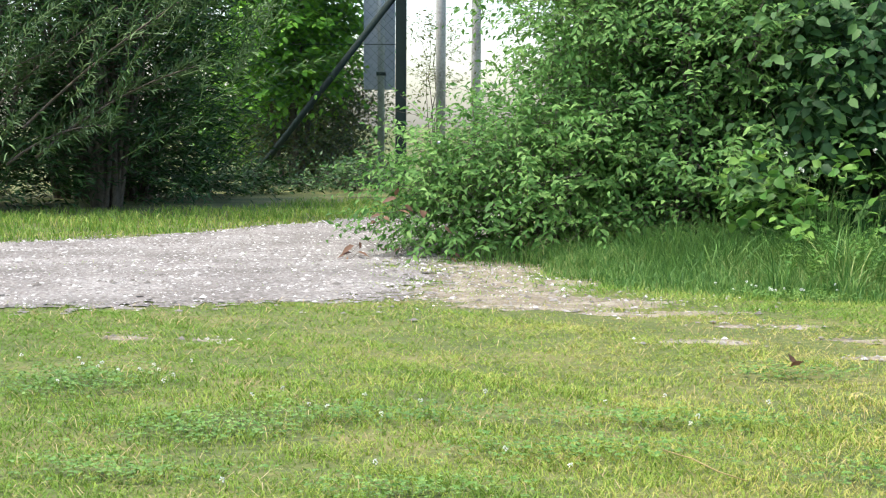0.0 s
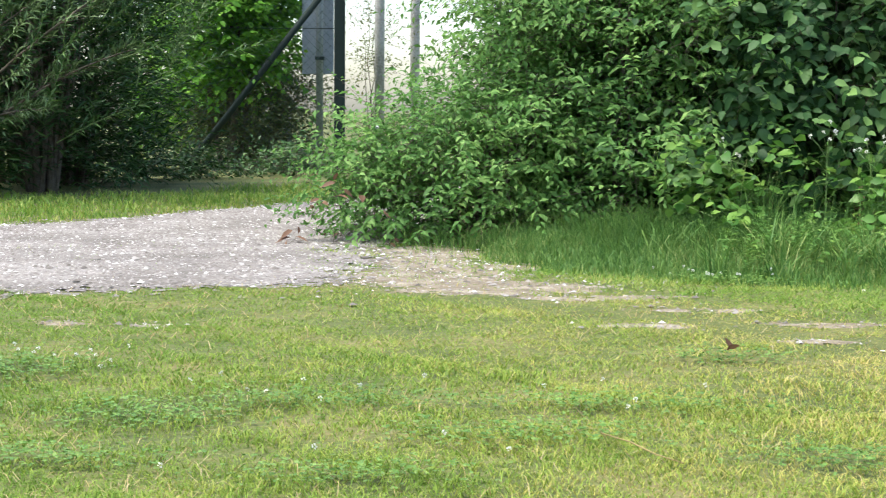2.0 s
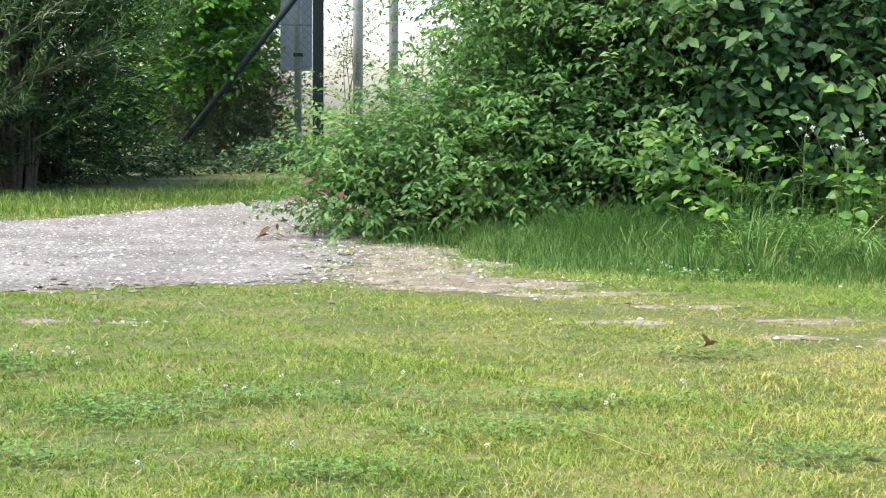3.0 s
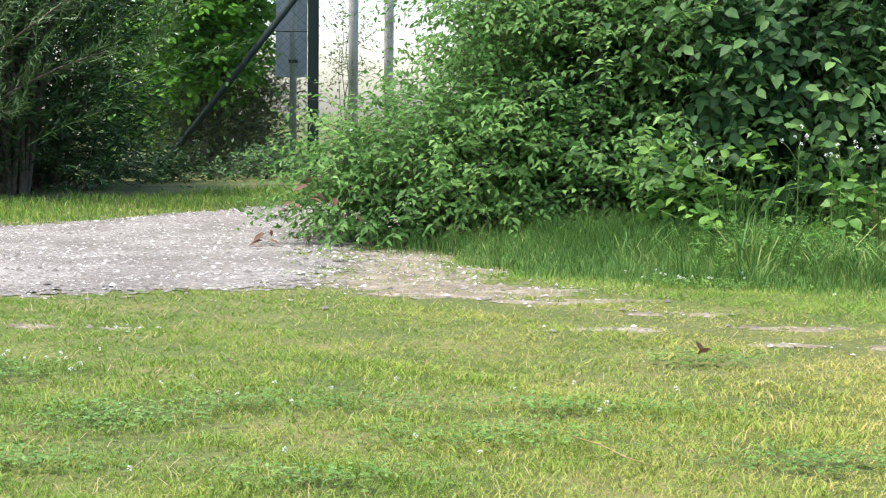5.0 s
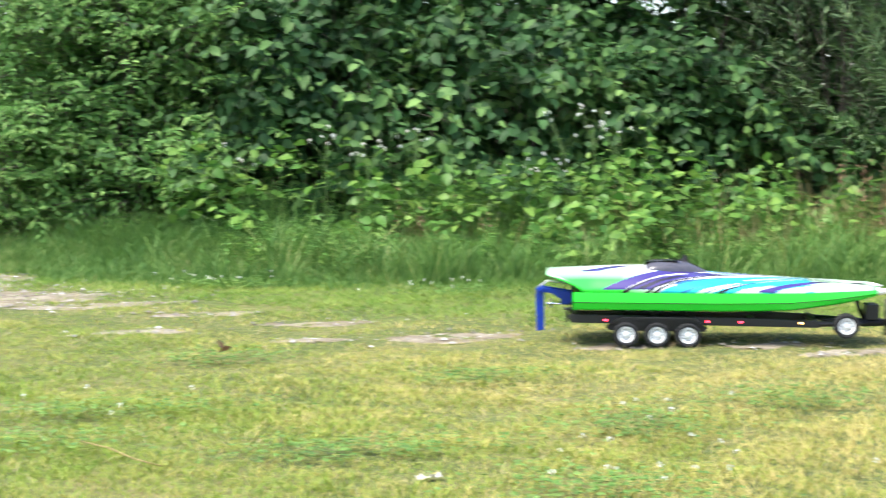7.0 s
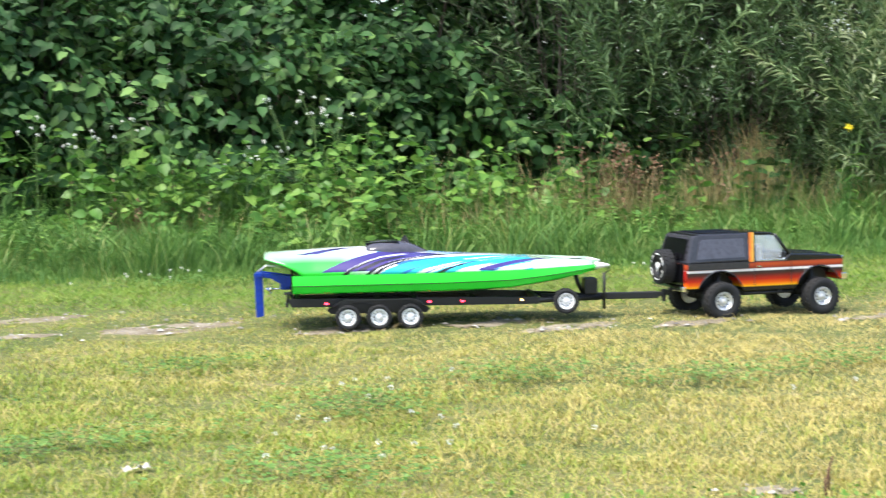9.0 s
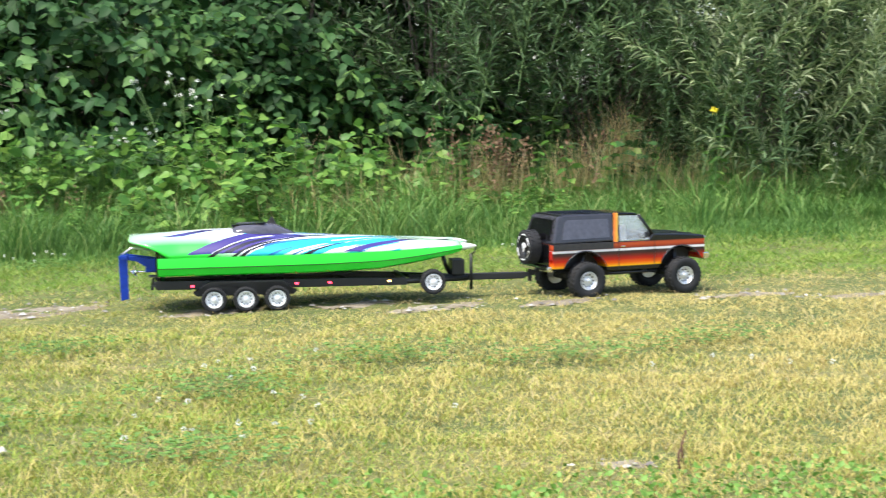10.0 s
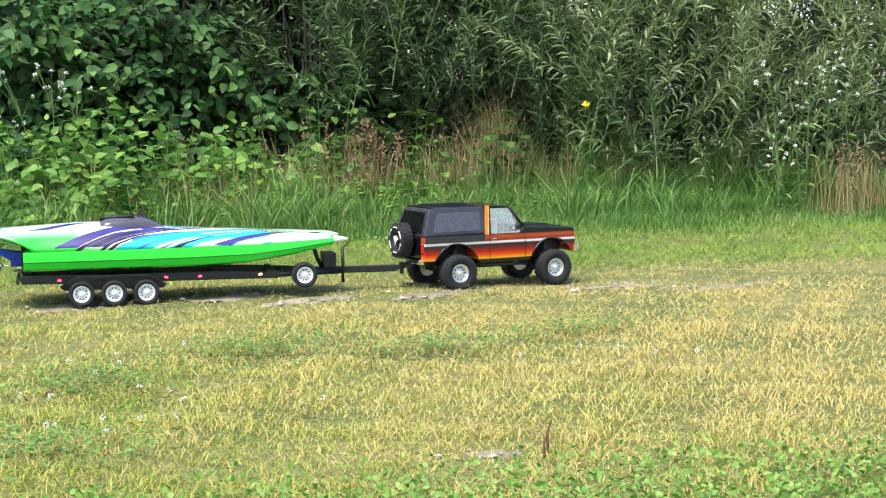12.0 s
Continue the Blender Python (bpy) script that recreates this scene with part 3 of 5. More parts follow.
# the gloom of these crowns comes partly from their darkened leaf colour
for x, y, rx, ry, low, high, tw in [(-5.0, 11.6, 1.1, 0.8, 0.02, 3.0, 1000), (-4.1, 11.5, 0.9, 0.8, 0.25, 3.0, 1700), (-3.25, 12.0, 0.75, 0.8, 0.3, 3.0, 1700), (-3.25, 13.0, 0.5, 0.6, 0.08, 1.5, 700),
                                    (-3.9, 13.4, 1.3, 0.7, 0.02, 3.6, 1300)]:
    tagged(bush("willow_tree", x, y, rx, ry, low, high, tw, 0.11, 0.17, SHADEDWILLOW, False, 10, "tall willow with many upright stems, shade in leaf colour", 0.2, 0.6, 0.55, 26, 0.026, rise=0.4, clump=(0.2, 0.2, 0.14), ahead=0.9, curl=0.08), group="willows beyond the track")
tagged(bush("bright_tree", -2.55, 16.8, 0.68, 0.5, 0.95, 3.0, 1700, 0.105, 0.6, MAPLE, True, 6, "bright green broadleaf tree by the fence", 0.5, 0.6, 0.35, 6, 0.03), category="tree")
tagged(bush("thin_shrub", -2.3, 17.2, 0.62, 0.5, 0.12, 1.2, 1900, 0.065, 0.45, THINLEAF, False, 6, "thin twiggy shrub behind the wire fence", 0.2, 0.6, 0.4, 22, 0.012), category="bush")
# added backing behind the fence tree, to keep sky out of its gaps
tagged(bush("bright_tree", -3.3, 18.6, 0.9, 0.5, 0.05, 3.2, 800, 0.16, 0.6, MAPLE, False, 6, "bright green broadleaf backing tree added to block the sky", 0.5, 0.6, 0.35, 6, 0.03), category="tree")
tagged(bush("thin_shrub", -1.22, 19.9, 0.16, 0.16, 0.85, 1.9, 170, 0.06, 0.45, THINLEAF, False, 5, "thin leafy sapling beyond the fence", 0.2, 0.6, 0.3, 4, 0.01), category="bush")
# these shrubs share the leaf colour that has shade in it
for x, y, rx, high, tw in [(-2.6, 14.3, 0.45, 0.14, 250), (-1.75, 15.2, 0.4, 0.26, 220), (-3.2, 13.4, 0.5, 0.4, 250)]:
    tagged(bush("low_shrub", x, y, rx, 0.35, 0.02, high, tw, 0.07, 0.45, SHADEDWILLOW, False, 6, "low shrub by the fence with shade-darkened leaf colour", 0.3, 0.6, 0.25, 8, 0.006), group="low shrubs")
for x, y, rx, high, tw in [(1.8, 6.95, 0.25, 0.4, 70), (2.2, 6.75, 0.3, 0.3, 70), (2.75, 6.7, 0.3, 0.5, 100), (3.3, 6.75, 0.28, 0.35, 70), (3.75, 6.45, 0.22, 0.33, 70), (1.25, 7.1, 0.25, 0.36, 60), (2.55, 6.35, 0.3, 0.2, 60)]:
    tagged(bush("bramble", x, y, rx, 0.25, 0.02, high, int(tw * 1.3), 0.066, 0.72, BRAMBLE, True, 5, "light green bramble in front of the bushes", 0.4, 0.6, 0.22, 9, 0.004, STEM), group="brambles")


def arching_branch(tree, start, tip, leaves=34):
    """A long willow shoot that sweeps out of the crown, with its leaves."""
    o = np.array(tree.location)
    a, b = np.array(start) - o, np.array(tip) - o
    t = np.linspace(0, 1, 8)[:, None]
    p = a * (1 - t) + b * t + np.array([0, 0, 0.16]) * (t * (1 - t)) * 2
    pieces, pos, al = [tube(p, np.linspace(0.012, 0.003, 8), 5)], [], []
    way = unit(b - a)
    for k in range(leaves):
        q = 0.25 + 0.75 * k / leaves
        c = np.array([np.interp(q, t[:, 0], p[:, i]) for i in range(3)])
        side = unit(np.cross(way, rng.normal(0, 1, 3)))
        e = c + unit(way * 0.9 + side * 0.7) * rng.uniform(0.12, 0.3) * (1.15 - q)
        pieces.append(tube(np.array([c, e]), [0.003, 0.0015], 3))
        for j in range(7):
            w = (j + 1) / 7
            pos.append(c * (1 - w) + e * w)
            al.append(unit(e - c) * 0.9 + unit(rng.normal(0, 1, 3)) * 0.6)
    pos, al = np.array(pos), np.array(al)
    size = rng.uniform(0.06, 0.1, len(pos))
    v, tri, c = leaf_verts(pos, al, np.array([[0, 0, 1.0]]) + rng.normal(0, 0.4, (len(pos), 3)), size, size * 0.18, 0.2, 0.08)
    child("branch", mesh_np("branch", *merge(pieces), BARK, True), tree)["kind"] = "stuff"
    child("branch_leaf", mesh_np("branch_leaf", v.reshape(-1, 3), stack(len(v), tri, c), WILLOW), tree, "narrow willow leaves in the lighter, unshaded colour")["kind"] = "stuff"


for first, last in [((-3.4, 10.75, 0.4), (-2.22, 10.5, 1.02)), ((-3.6, 10.75, 0.35), (-2.8, 10.5, 0.62)), ((-3.5, 10.8, 0.6), (-2.0, 10.6, 1.65)), ((-3.9, 10.8, 0.5), (-2.75, 10.5, 1.4)), ((-4.0, 10.8, 0.6), (-3.2, 10.4, 1.1))]:
    arching_branch(bpy.data.objects["willow_tree.001"], first, last)


def willow_sprays(tree, shoots, material, label):
    """Leafy willow shoots that stand out of a crown: narrow leaves set round each shoot, closer towards its tip."""
    o = np.array(tree.location)
    pieces, pos, al, ln = [], [], [], []
    for foot, way, length in shoots:
        side = unit(np.cross(way, rng.normal(0, 1, 3)))
        t = np.linspace(0, 1, 6)[:, None]
        p = foot - o + way * length * t + side * length * 0.12 * t * t
        pieces.append(tube(p, np.linspace(0.0035, 0.001, 6), 4))
        count = int(length * 70)
        u = unit(np.cross(way, [0.3, 0.1, 0.2]))
        w = np.cross(way, u)
        for k in range(count):
            q = 0.12 + 0.88 * (k / count) ** 0.85
            a = k * 2.4 + rng.uniform(-0.4, 0.4)
            pos.append([np.interp(q, t[:, 0], p[:, i]) for i in range(3)])
            al.append(way * (0.75 + 1.1 * q ** 4) + (u * math.cos(a) + w * math.sin(a)) * 0.8 - np.array([0, 0, 0.25]))
            ln.append(rng.uniform(0.06, 0.1) * (1.0 - 0.4 * q ** 3))
    pos, al, ln = np.array(pos), np.array(al), np.array(ln)
    v, tri, c = leaf_verts(pos, al, np.array([[0, 0, 1.0]]) + rng.normal(0, 0.4, (len(pos), 3)), ln, ln * 0.17, 0.2, 0.1)
    child("branch", mesh_np("branch", *merge(pieces), STEM, True), tree)["kind"] = "stuff"
    child("branch_leaf", mesh_np("branch_leaf", v.reshape(-1, 3), stack(len(v), tri, c), material), tree, label)["kind"] = "stuff"


willow_bushes = [o for o in bpy.data.objects if o.name.startswith("willow_bush")]
shoots_of = {}
for k in range(330):
    a, far, z = radians(rng.uniform(31, 54)), rng.uniform(7.4, 8.2), rng.uniform(0.12, 1.35)
    foot = np.array([0.19 + far * math.sin(a), 0.04 + far * math.cos(a), z])
    if math.degrees(a) < 38 and z < 0.45:
        continue
    own = min(willow_bushes, key=lambda o: math.hypot(o.location.x - foot[0], o.location.y - foot[1]))
    # shoots further right take the leaf colour that has sunlight in it
    pale = rng.uniform(38, 44) < math.degrees(a)
    way = unit(np.array([rng.normal(-0.08, 0.6), rng.normal(-0.15, 0.35), 1.0 + rng.uniform(-0.6, 0.4)]))
    shoots_of.setdefault((own.name, pale), []).append((foot, way, rng.uniform(0.28, 0.75)))
for (owner, pale), shoots in sorted(shoots_of.items()):
    willow_sprays(bpy.data.objects[owner], shoots, SUNLITWILLOW if pale else WILLOW, "narrow willow leaves with sunlight put into the colour" if pale else "grey-green narrow willow leaves")

far_shoots = {}
for k in range(60):
    a, far, z = radians(rng.uniform(-20, -9.5)), rng.uniform(10.5, 11.2), rng.uniform(0.35, 1.5)
    if z < 0.75 and a > radians(-14):
        continue
    foot = np.array([far * math.sin(a), far * math.cos(a), z])
    own = "willow_tree.001" if a < radians(-15) else "willow_tree.002"
    way = unit(np.array([rng.uniform(0.1, 1.2), rng.normal(-0.2, 0.3), rng.uniform(0.3, 1.0)]))
    far_shoots.setdefault(own, []).append((foot, way, rng.uniform(0.4, 0.95)))
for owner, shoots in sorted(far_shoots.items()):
    # every other shoot keeps the unshaded colour, the rest the shade-darkened one
    willow_sprays(bpy.data.objects[owner], shoots[::2], WILLOW, "narrow willow leaves in the lighter, unshaded colour")
    willow_sprays(bpy.data.objects[owner], shoots[1::2], SHADEDWILLOW, "")


# ---- fence, posts and distance ----
def part(name, bm, material, parent, label=""):
    """One mesh of a thing or of a part."""
    me = bpy.data.meshes.new(name)
    bm.normal_update()
    bm.to_mesh(me)
    bm.free()
    me.materials.append(material)
    ob = new(name, me)
    ob.parent = parent
    return tagged(ob, label)


def soften(bm, width, segments=2, angle=35):
    edges = [e for e in bm.edges if len(e.link_faces) == 2 and e.calc_face_angle(0) > radians(angle)]
    if width > 0 and edges:
        bmesh.ops.bevel(bm, geom=edges, offset=width, segments=segments, affect="EDGES", profile=0.5, clamp_overlap=True)
    return bm


def box(cx, cy, cz, sx, sy, sz, bevel=0.002, turn=None):
    bm = bmesh.new()
    m = Matrix.Translation((cx, cy, cz)) @ (turn or Matrix()) @ Matrix.Diagonal((sx, sy, sz, 1))
    bmesh.ops.create_cube(bm, size=1, matrix=m)
    return soften(bm, bevel)


def prism(outline, y0, y1, bevel=0.002):
    """A side outline in x and z drawn out from y0 to y1."""
    bm = bmesh.new()
    a = [bm.verts.new((x, y0, z)) for x, z in outline]
    b = [bm.verts.new((x, y1, z)) for x, z in outline]
    bm.faces.new(a)
    bm.faces.new(b[::-1])
    n = len(a)
    for i in range(n):
        bm.faces.new((a[(i + 1) % n], a[i], b[i], b[(i + 1) % n]))
    bmesh.ops.recalc_face_normals(bm, faces=bm.faces)
    return soften(bm, bevel)


def lathe(profile, segs=32, axis="y", smooth=True, capped=True):
    """A ring of rounds: (radius, along) pairs turned about an axis through the origin."""
    bm = bmesh.new()
    rings = []
    for r, h in profile:
        ring = []
        for k in range(segs):
            c, s = math.cos(2 * math.pi * k / segs) * r, math.sin(2 * math.pi * k / segs) * r
            ring.append(bm.verts.new({"y": (c, h, s), "x": (h, c, s), "z": (c, s, h)}[axis]))
        rings.append(ring)
    for a, b in zip(rings, rings[1:]):
        for k in range(segs):
            f = bm.faces.new((a[k], a[(k + 1) % segs], b[(k + 1) % segs], b[k]))
            f.smooth = smooth
    for ring in (rings[0], rings[-1]) if capped else ():
        if profile[0 if ring is rings[0] else -1][0] > 1e-5:
            bm.faces.new(ring)
    bmesh.ops.recalc_face_normals(bm, faces=bm.faces)
    return bm


def rod(points, radius, sides=8, taper=1.0):
    pts = np.asarray(points, float)
    v, t = tube(pts, np.linspace(radius, radius * taper, len(pts)), sides)
    bm = bmesh.new()
    vs = [bm.verts.new(p) for p in v]
    for tri in t:
        bm.faces.new([vs[i] for i in tri]).smooth = True
    bm.faces.new(vs[:sides])
    bm.faces.new(vs[-sides:])
    bmesh.ops.recalc_face_normals(bm, faces=bm.faces)
    return bm


GREENPAINT = mottled("dark_green_paint", [(0.0, (0.003, 0.012, 0.009)), (1.0, (0.007, 0.022, 0.017))], 6, 0.85, 0, 0.1)
GALV = mottled("galvanised_steel", [(0.0, (0.2, 0.24, 0.26)), (1.0, (0.36, 0.4, 0.43))], 9, 0.5, 0.5, 0.1)
BOARD = mottled("grey_board", [(0.0, (0.24, 0.28, 0.31)), (1.0, (0.33, 0.37, 0.4))], 3, 0.6, 0, 0.1)
WIRE = mottled("fence_wire", [(0.0, (0.03, 0.07, 0.05)), (1.0, (0.06, 0.1, 0.08))], 20, 0.6, 0.2, 0)
CONCRETE = mottled("weathered_pole", [(0.0, (0.16, 0.15, 0.13)), (0.5, (0.36, 0.35, 0.32)), (1.0, (0.5, 0.49, 0.46))], 5, 0.9, 0, 0.4)


def build_fence():
    fence = tagged(new("wire_fence"), "dark green chain-link fence with a braced corner post", "fence")
    y = 16.1
    part("post", box(-1.325, y, 1.9, 0.105, 0.105, 3.9, 0.012), GREENPAINT, fence)
    part("brace", rod([(-2.95, y, -0.05), (-1.36, y, 1.97)], 0.034, 10), GREENPAINT, fence)
    part("post", rod([(-4.6, y, -0.1), (-4.6, y, 2.6)], 0.03, 10), GREENPAINT, fence)
    part("rail", rod([(-4.6, y, 0.1), (-1.37, y, 0.1)], 0.008, 6), GREENPAINT, fence)
    part("rail", rod([(-4.6, y, 1.45), (-1.37, y, 1.45)], 0.004, 6), GREENPAINT, fence)
    wires = []
    x0, x1, top = -4.6, -1.38, 2.6
    gap = 0.085
    for k in range(int((x1 - x0 + top) / gap)):
        for flip in (0, 1):
            a = x0 - top + k * gap
            lo, hi = max(0.0, x0 - a), min(top, x1 - a)
            if hi - lo > 0.05:
                p = np.array([(a + lo, y, lo), (a + hi, y, hi)])
                if flip:
                    p[:, 0] = x0 + x1 - p[:, 0]
                wires.append(tube(p, [0.0015, 0.0015], 3))
    tagged(child("wire_mesh", mesh_np("wire_mesh", *merge(wires), WIRE), fence), "thin crossed wires", kind="stuff")
    sign = tagged(new("sign_board"), "large grey-blue board on a galvanised pole behind the fence", "sign")
    part("pole", rod([(-1.55, 16.34, -0.1), (-1.55, 16.34, 3.6)], 0.036, 14), GALV, sign)
    part("panel", box(-1.575, 16.42, 2.1, 0.325, 0.03, 2.2, 0.006), BOARD, sign)
    part("clamp", box(-1.55, 16.35, 1.16, 0.09, 0.1, 0.035, 0.004), GREENPAINT, sign)
    for x, yy, r in [(-1.1, 19.2, 0.06), (-0.72, 20.5, 0.062), (-2.25, 19.6, 0.05)]:
        pole = tagged(new("lamp_pole"), "weathered pale pole beyond the fence", "pole", "poles beyond the fence")
        part("shaft", rod([(x, yy, -0.1), (x, yy, 1.8), (x, yy, 5.0)] if x > -2 else [(x, yy, -0.1), (x, yy, 0.45), (x, yy, 0.6)], r, 14), CONCRETE, pole)
        part("band", lathe([(r + 0.006, -0.03), (r + 0.008, 0), (r + 0.006, 0.03)], 18, "z"), GALV, pole).location = (x, yy, 0.42)


build_fence()


# ---- weeds, flowers and dry stalks in front of the bushes ----
def weed(x, y, high, leaf, pairs, material, label, flowers=False, width=0.7):
    root = tagged(new("tall_weed"), label, "weed", "tall weeds")
    root.location = (x, y, 0)
    bend = rng.normal(0, 0.06, 2) * high
    t = np.linspace(0, 1, 7)
    path = np.column_stack([bend[0] * t ** 2, bend[1] * t ** 2, -0.01 + high * t])
    pieces = [tube(path, np.linspace(0.005, 0.0018, 7), 5)]
    pos, al = [], []
    for i in range(pairs):
        q = 0.15 + 0.83 * i / max(pairs - 1, 1)
        c = np.array([np.interp(q, t, path[:, k]) for k in range(3)])
        a0 = i * 1.57 + rng.uniform(-0.3, 0.3)
        for s in (0, math.pi):
            pos.append(c)
            al.append((math.cos(a0 + s), math.sin(a0 + s), rng.uniform(-0.25, 0.3)))
    pos, al = np.array(pos), np.array(al)
    size = leaf * rng.uniform(0.75, 1.15, len(pos)) * np.interp(pos[:, 2] / high, [0, 0.3, 0.75, 1], [0.8, 1.0, 0.85, 0.4])
    v, tri, c = leaf_verts(pos, al, np.array([[0, 0, 1.0]]) + rng.normal(0, 0.25, (len(pos), 3)), size, size * width, 0.2, 0.25, True)
    child("foliage", mesh_np("foliage", v.reshape(-1, 3), stack(len(v), tri, c), material), root)
    if flowers:
        tips = []
        for k in range(7):
            a = rng.uniform(0, 6.283)
            e = path[-1] + np.array([math.cos(a) * 0.075, math.sin(a) * 0.05, rng.uniform(0.0, 0.11)])
            pieces.append(tube(np.array([path[-2], (path[-2] + e) / 2 + (0, 0, 0.01), e]), [0.0015, 0.0012, 0.001], 4))
            tips.append(e)
        d = unit(rng.normal(0, 1, (7 * 12, 3)) + (0, 0, 0.6))
        fp = np.repeat(np.array(tips), 12, 0) + d * 0.002
        fv, ft, fc = leaf_verts(fp, d, rng.normal(0, 1, (len(fp), 3)), np.full(len(fp), 0.01), np.full(len(fp), 0.008))
        child("flower_head", mesh_np("flower_head", fv.reshape(-1, 3), stack(len(fv), ft, fc), PETAL), root, "small white flowers")["kind"] = "stuff"
    child("stem", mesh_np("stem", *merge(pieces), STEM, True), root)["kind"] = "stuff"
    return root


YELLOWPETAL = plant_mat("yellow_petals", [(0.0, (0.6, 0.5, 0.02)), (1.0, (0.75, 0.65, 0.05))], 5.0, 0.2, 0.7, 0.3)
GREEN_WEED = "upright green weed with broad opposite leaves"
for x, y, h, lf, pr in [(4.6, 6.62, 0.47, 0.085, 9), (3.05, 6.75, 0.5, 0.1, 8), (2.85, 6.9, 0.42, 0.1, 7), (3.35, 6.9, 0.45, 0.09, 7), (3.75, 6.7, 0.42, 0.1, 7), (4.0, 6.65, 0.5, 0.11, 6), (2.5, 6.9, 0.42, 0.1, 7),
                        (2.1, 6.95, 0.4, 0.1, 6), (4.25, 6.8, 0.62, 0.11, 5), (4.75, 6.9, 0.6, 0.12, 5), (4.95, 7.0, 0.55, 0.12, 5), (5.25, 6.6, 0.32, 0.1, 7), (2.0, 6.6, 0.33, 0.08, 7), (1.7, 6.75, 0.35, 0.085, 7),
                        (5.6, 6.2, 0.3, 0.09, 8), (3.5, 6.35, 0.35, 0.08, 8), (3.55, 6.45, 0.42, 0.08, 8)]:
    weed(x, y, h, lf, pr, BRAMBLE, GREEN_WEED)
for k in range(20):
    x = 2.0 + 3.4 * (k + rng.uniform(-0.4, 0.4)) / 20
    weed(x, float(hedge_line(x)) + rng.uniform(-0.25, 0.2), rng.uniform(0.28, 0.52), rng.uniform(0.07, 0.1), int(rng.integers(6, 10)), BRAMBLE, GREEN_WEED)
for x, y, h in [(2.74, 6.7, 0.6), (2.66, 6.72, 0.56), (2.82, 6.68, 0.55), (2.5, 6.75, 0.4), (1.55, 6.95, 0.52), (1.72, 6.9, 0.45), (2.0, 7.0, 0.5), (2.45, 6.85, 0.35), (5.49, 5.06, 0.6), (5.55, 4.99, 0.42), (5.63, 4.91, 0.66), (5.7, 4.83, 0.5), (5.52, 5.1, 0.3), (5.6, 5.0, 0.55), (5.46, 5.0, 0.22), (1.2, 7.1, 0.42), (5.9, 5.9, 0.25), (7.1, 5.9, 0.8)]:
    weed(x, y, h, 0.06, 8, BRAMBLE, "thin weed topped with small white flowers", True, 0.3)
for x, y, h in [(4.65, 6.07, 0.42), (4.78, 6.02, 0.48), (4.72, 6.12, 0.36), (4.18, 6.9, 0.55), (4.02, 6.75, 0.5)]:
    weed(x, y, h, 0.085, 8, DOGWOOD, "tall weed with large round dark leaves", False, 0.95)
yf = weed(4.92, 5.73, 0.5, 0.07, 9, BRAMBLE, "weed with one small yellow flower", False, 0.3)
fl = leaf_verts(np.repeat([[0.0, 0.0, 0.5]], 10, 0), unit(rng.normal(0, 1, (10, 3))), rng.normal(0, 1, (10, 3)), np.full(10, 0.025), np.full(10, 0.018))
child("flower_head", mesh_np("flower_head", fl[0].reshape(-1, 3), stack(10, fl[1], fl[2]), YELLOWPETAL), yf, "small yellow flower")["kind"] = "stuff"
for x, y, h in [(6.2, 6.0, 1.1), (6.45, 5.9, 0.75), (6.9, 5.75, 1.3), (5.5, 6.55, 0.7), (5.15, 6.75, 0.5)]:
    weed(x, y, h, 0.13, 22, WILLOW, "tall willow shoot with narrow grey-green leaves", False, 0.17)


def dry_clump(x, y, spread, high, count, heads, label):
    root = tagged(new("dry_stalks"), label, "dry grass", "dry stalks")
    root.location = (x, y, 0)
    px = rng.normal(0, spread, (count, 2)) * [1, 0.5]
    hh = high * rng.uniform(0.55, 1.05, count)
    child("stalk", blade_mesh("stalk", px, np.zeros(count) - 0.01, hh, rng.uniform(0.002, 0.004, count), rng.uniform(0.02, 0.4, count), DRY), root)["kind"] = "stuff"
    if heads:
        k = heads * 16
        i = rng.integers(0, count, heads)
        p = np.repeat(np.column_stack([px[i], hh[i] * 0.9]), 16, 0) + rng.normal(0, 1, (k, 3)) * [0.01, 0.01, 0.04]
        v, tri, c = leaf_verts(p, rng.normal(0, 1, (k, 3)), rng.normal(0, 1, (k, 3)), rng.uniform(0.012, 0.03, k), np.full(k, 0.012))
        child("seed_head", mesh_np("seed_head", v.reshape(-1, 3), stack(k, tri, c), RUST), root, "rusty brown seed heads")["kind"] = "stuff"


dry_clump(4.8, 6.3, 0.05, 0.6, 190, 0, "tall bleached dry grass stalks")
dry_clump(4.7, 6.2, 0.15, 0.42, 220, 6, "bleached dry grass stalks")
dry_clump(4.05, 6.25, 0.13, 0.44, 190, 34, "dry dock stalks with rusty seed heads")
dry_clump(3.9, 6.3, 0.25, 0.34, 170, 0, "thin dry grass among green weeds")
dry_clump(3.3, 6.25, 0.3, 0.3, 170, 0, "thin dry grass among green weeds")
dry_clump(1.95, 6.6, 0.14, 0.26, 130, 8, "tangle of dry brown stalks")
dry_clump(5.74, 4.85, 0.12, 0.34, 200, 10, "bleached dry grass stalks")
dry_clump(5.6, 6.2, 0.4, 0.3, 120, 0, "thin dry grass among green weeds")
dry_clump(4.6, 6.2, 0.3, 0.38, 170, 4, "thin dry grass among green weeds")
dry_clump(5.0, 6.1, 0.2, 0.34, 120, 0, "thin dry grass among green weeds")
dry_clump(2.6, 6.5, 0.3, 0.25, 120, 0, "thin dry grass among green weeds")

DEADLEAF = plant_mat("dead_leaves", [(0.0, (0.09, 0.045, 0.03)), (1.0, (0.26, 0.15, 0.09))], 9, 0.3, 0.7, 0.2)
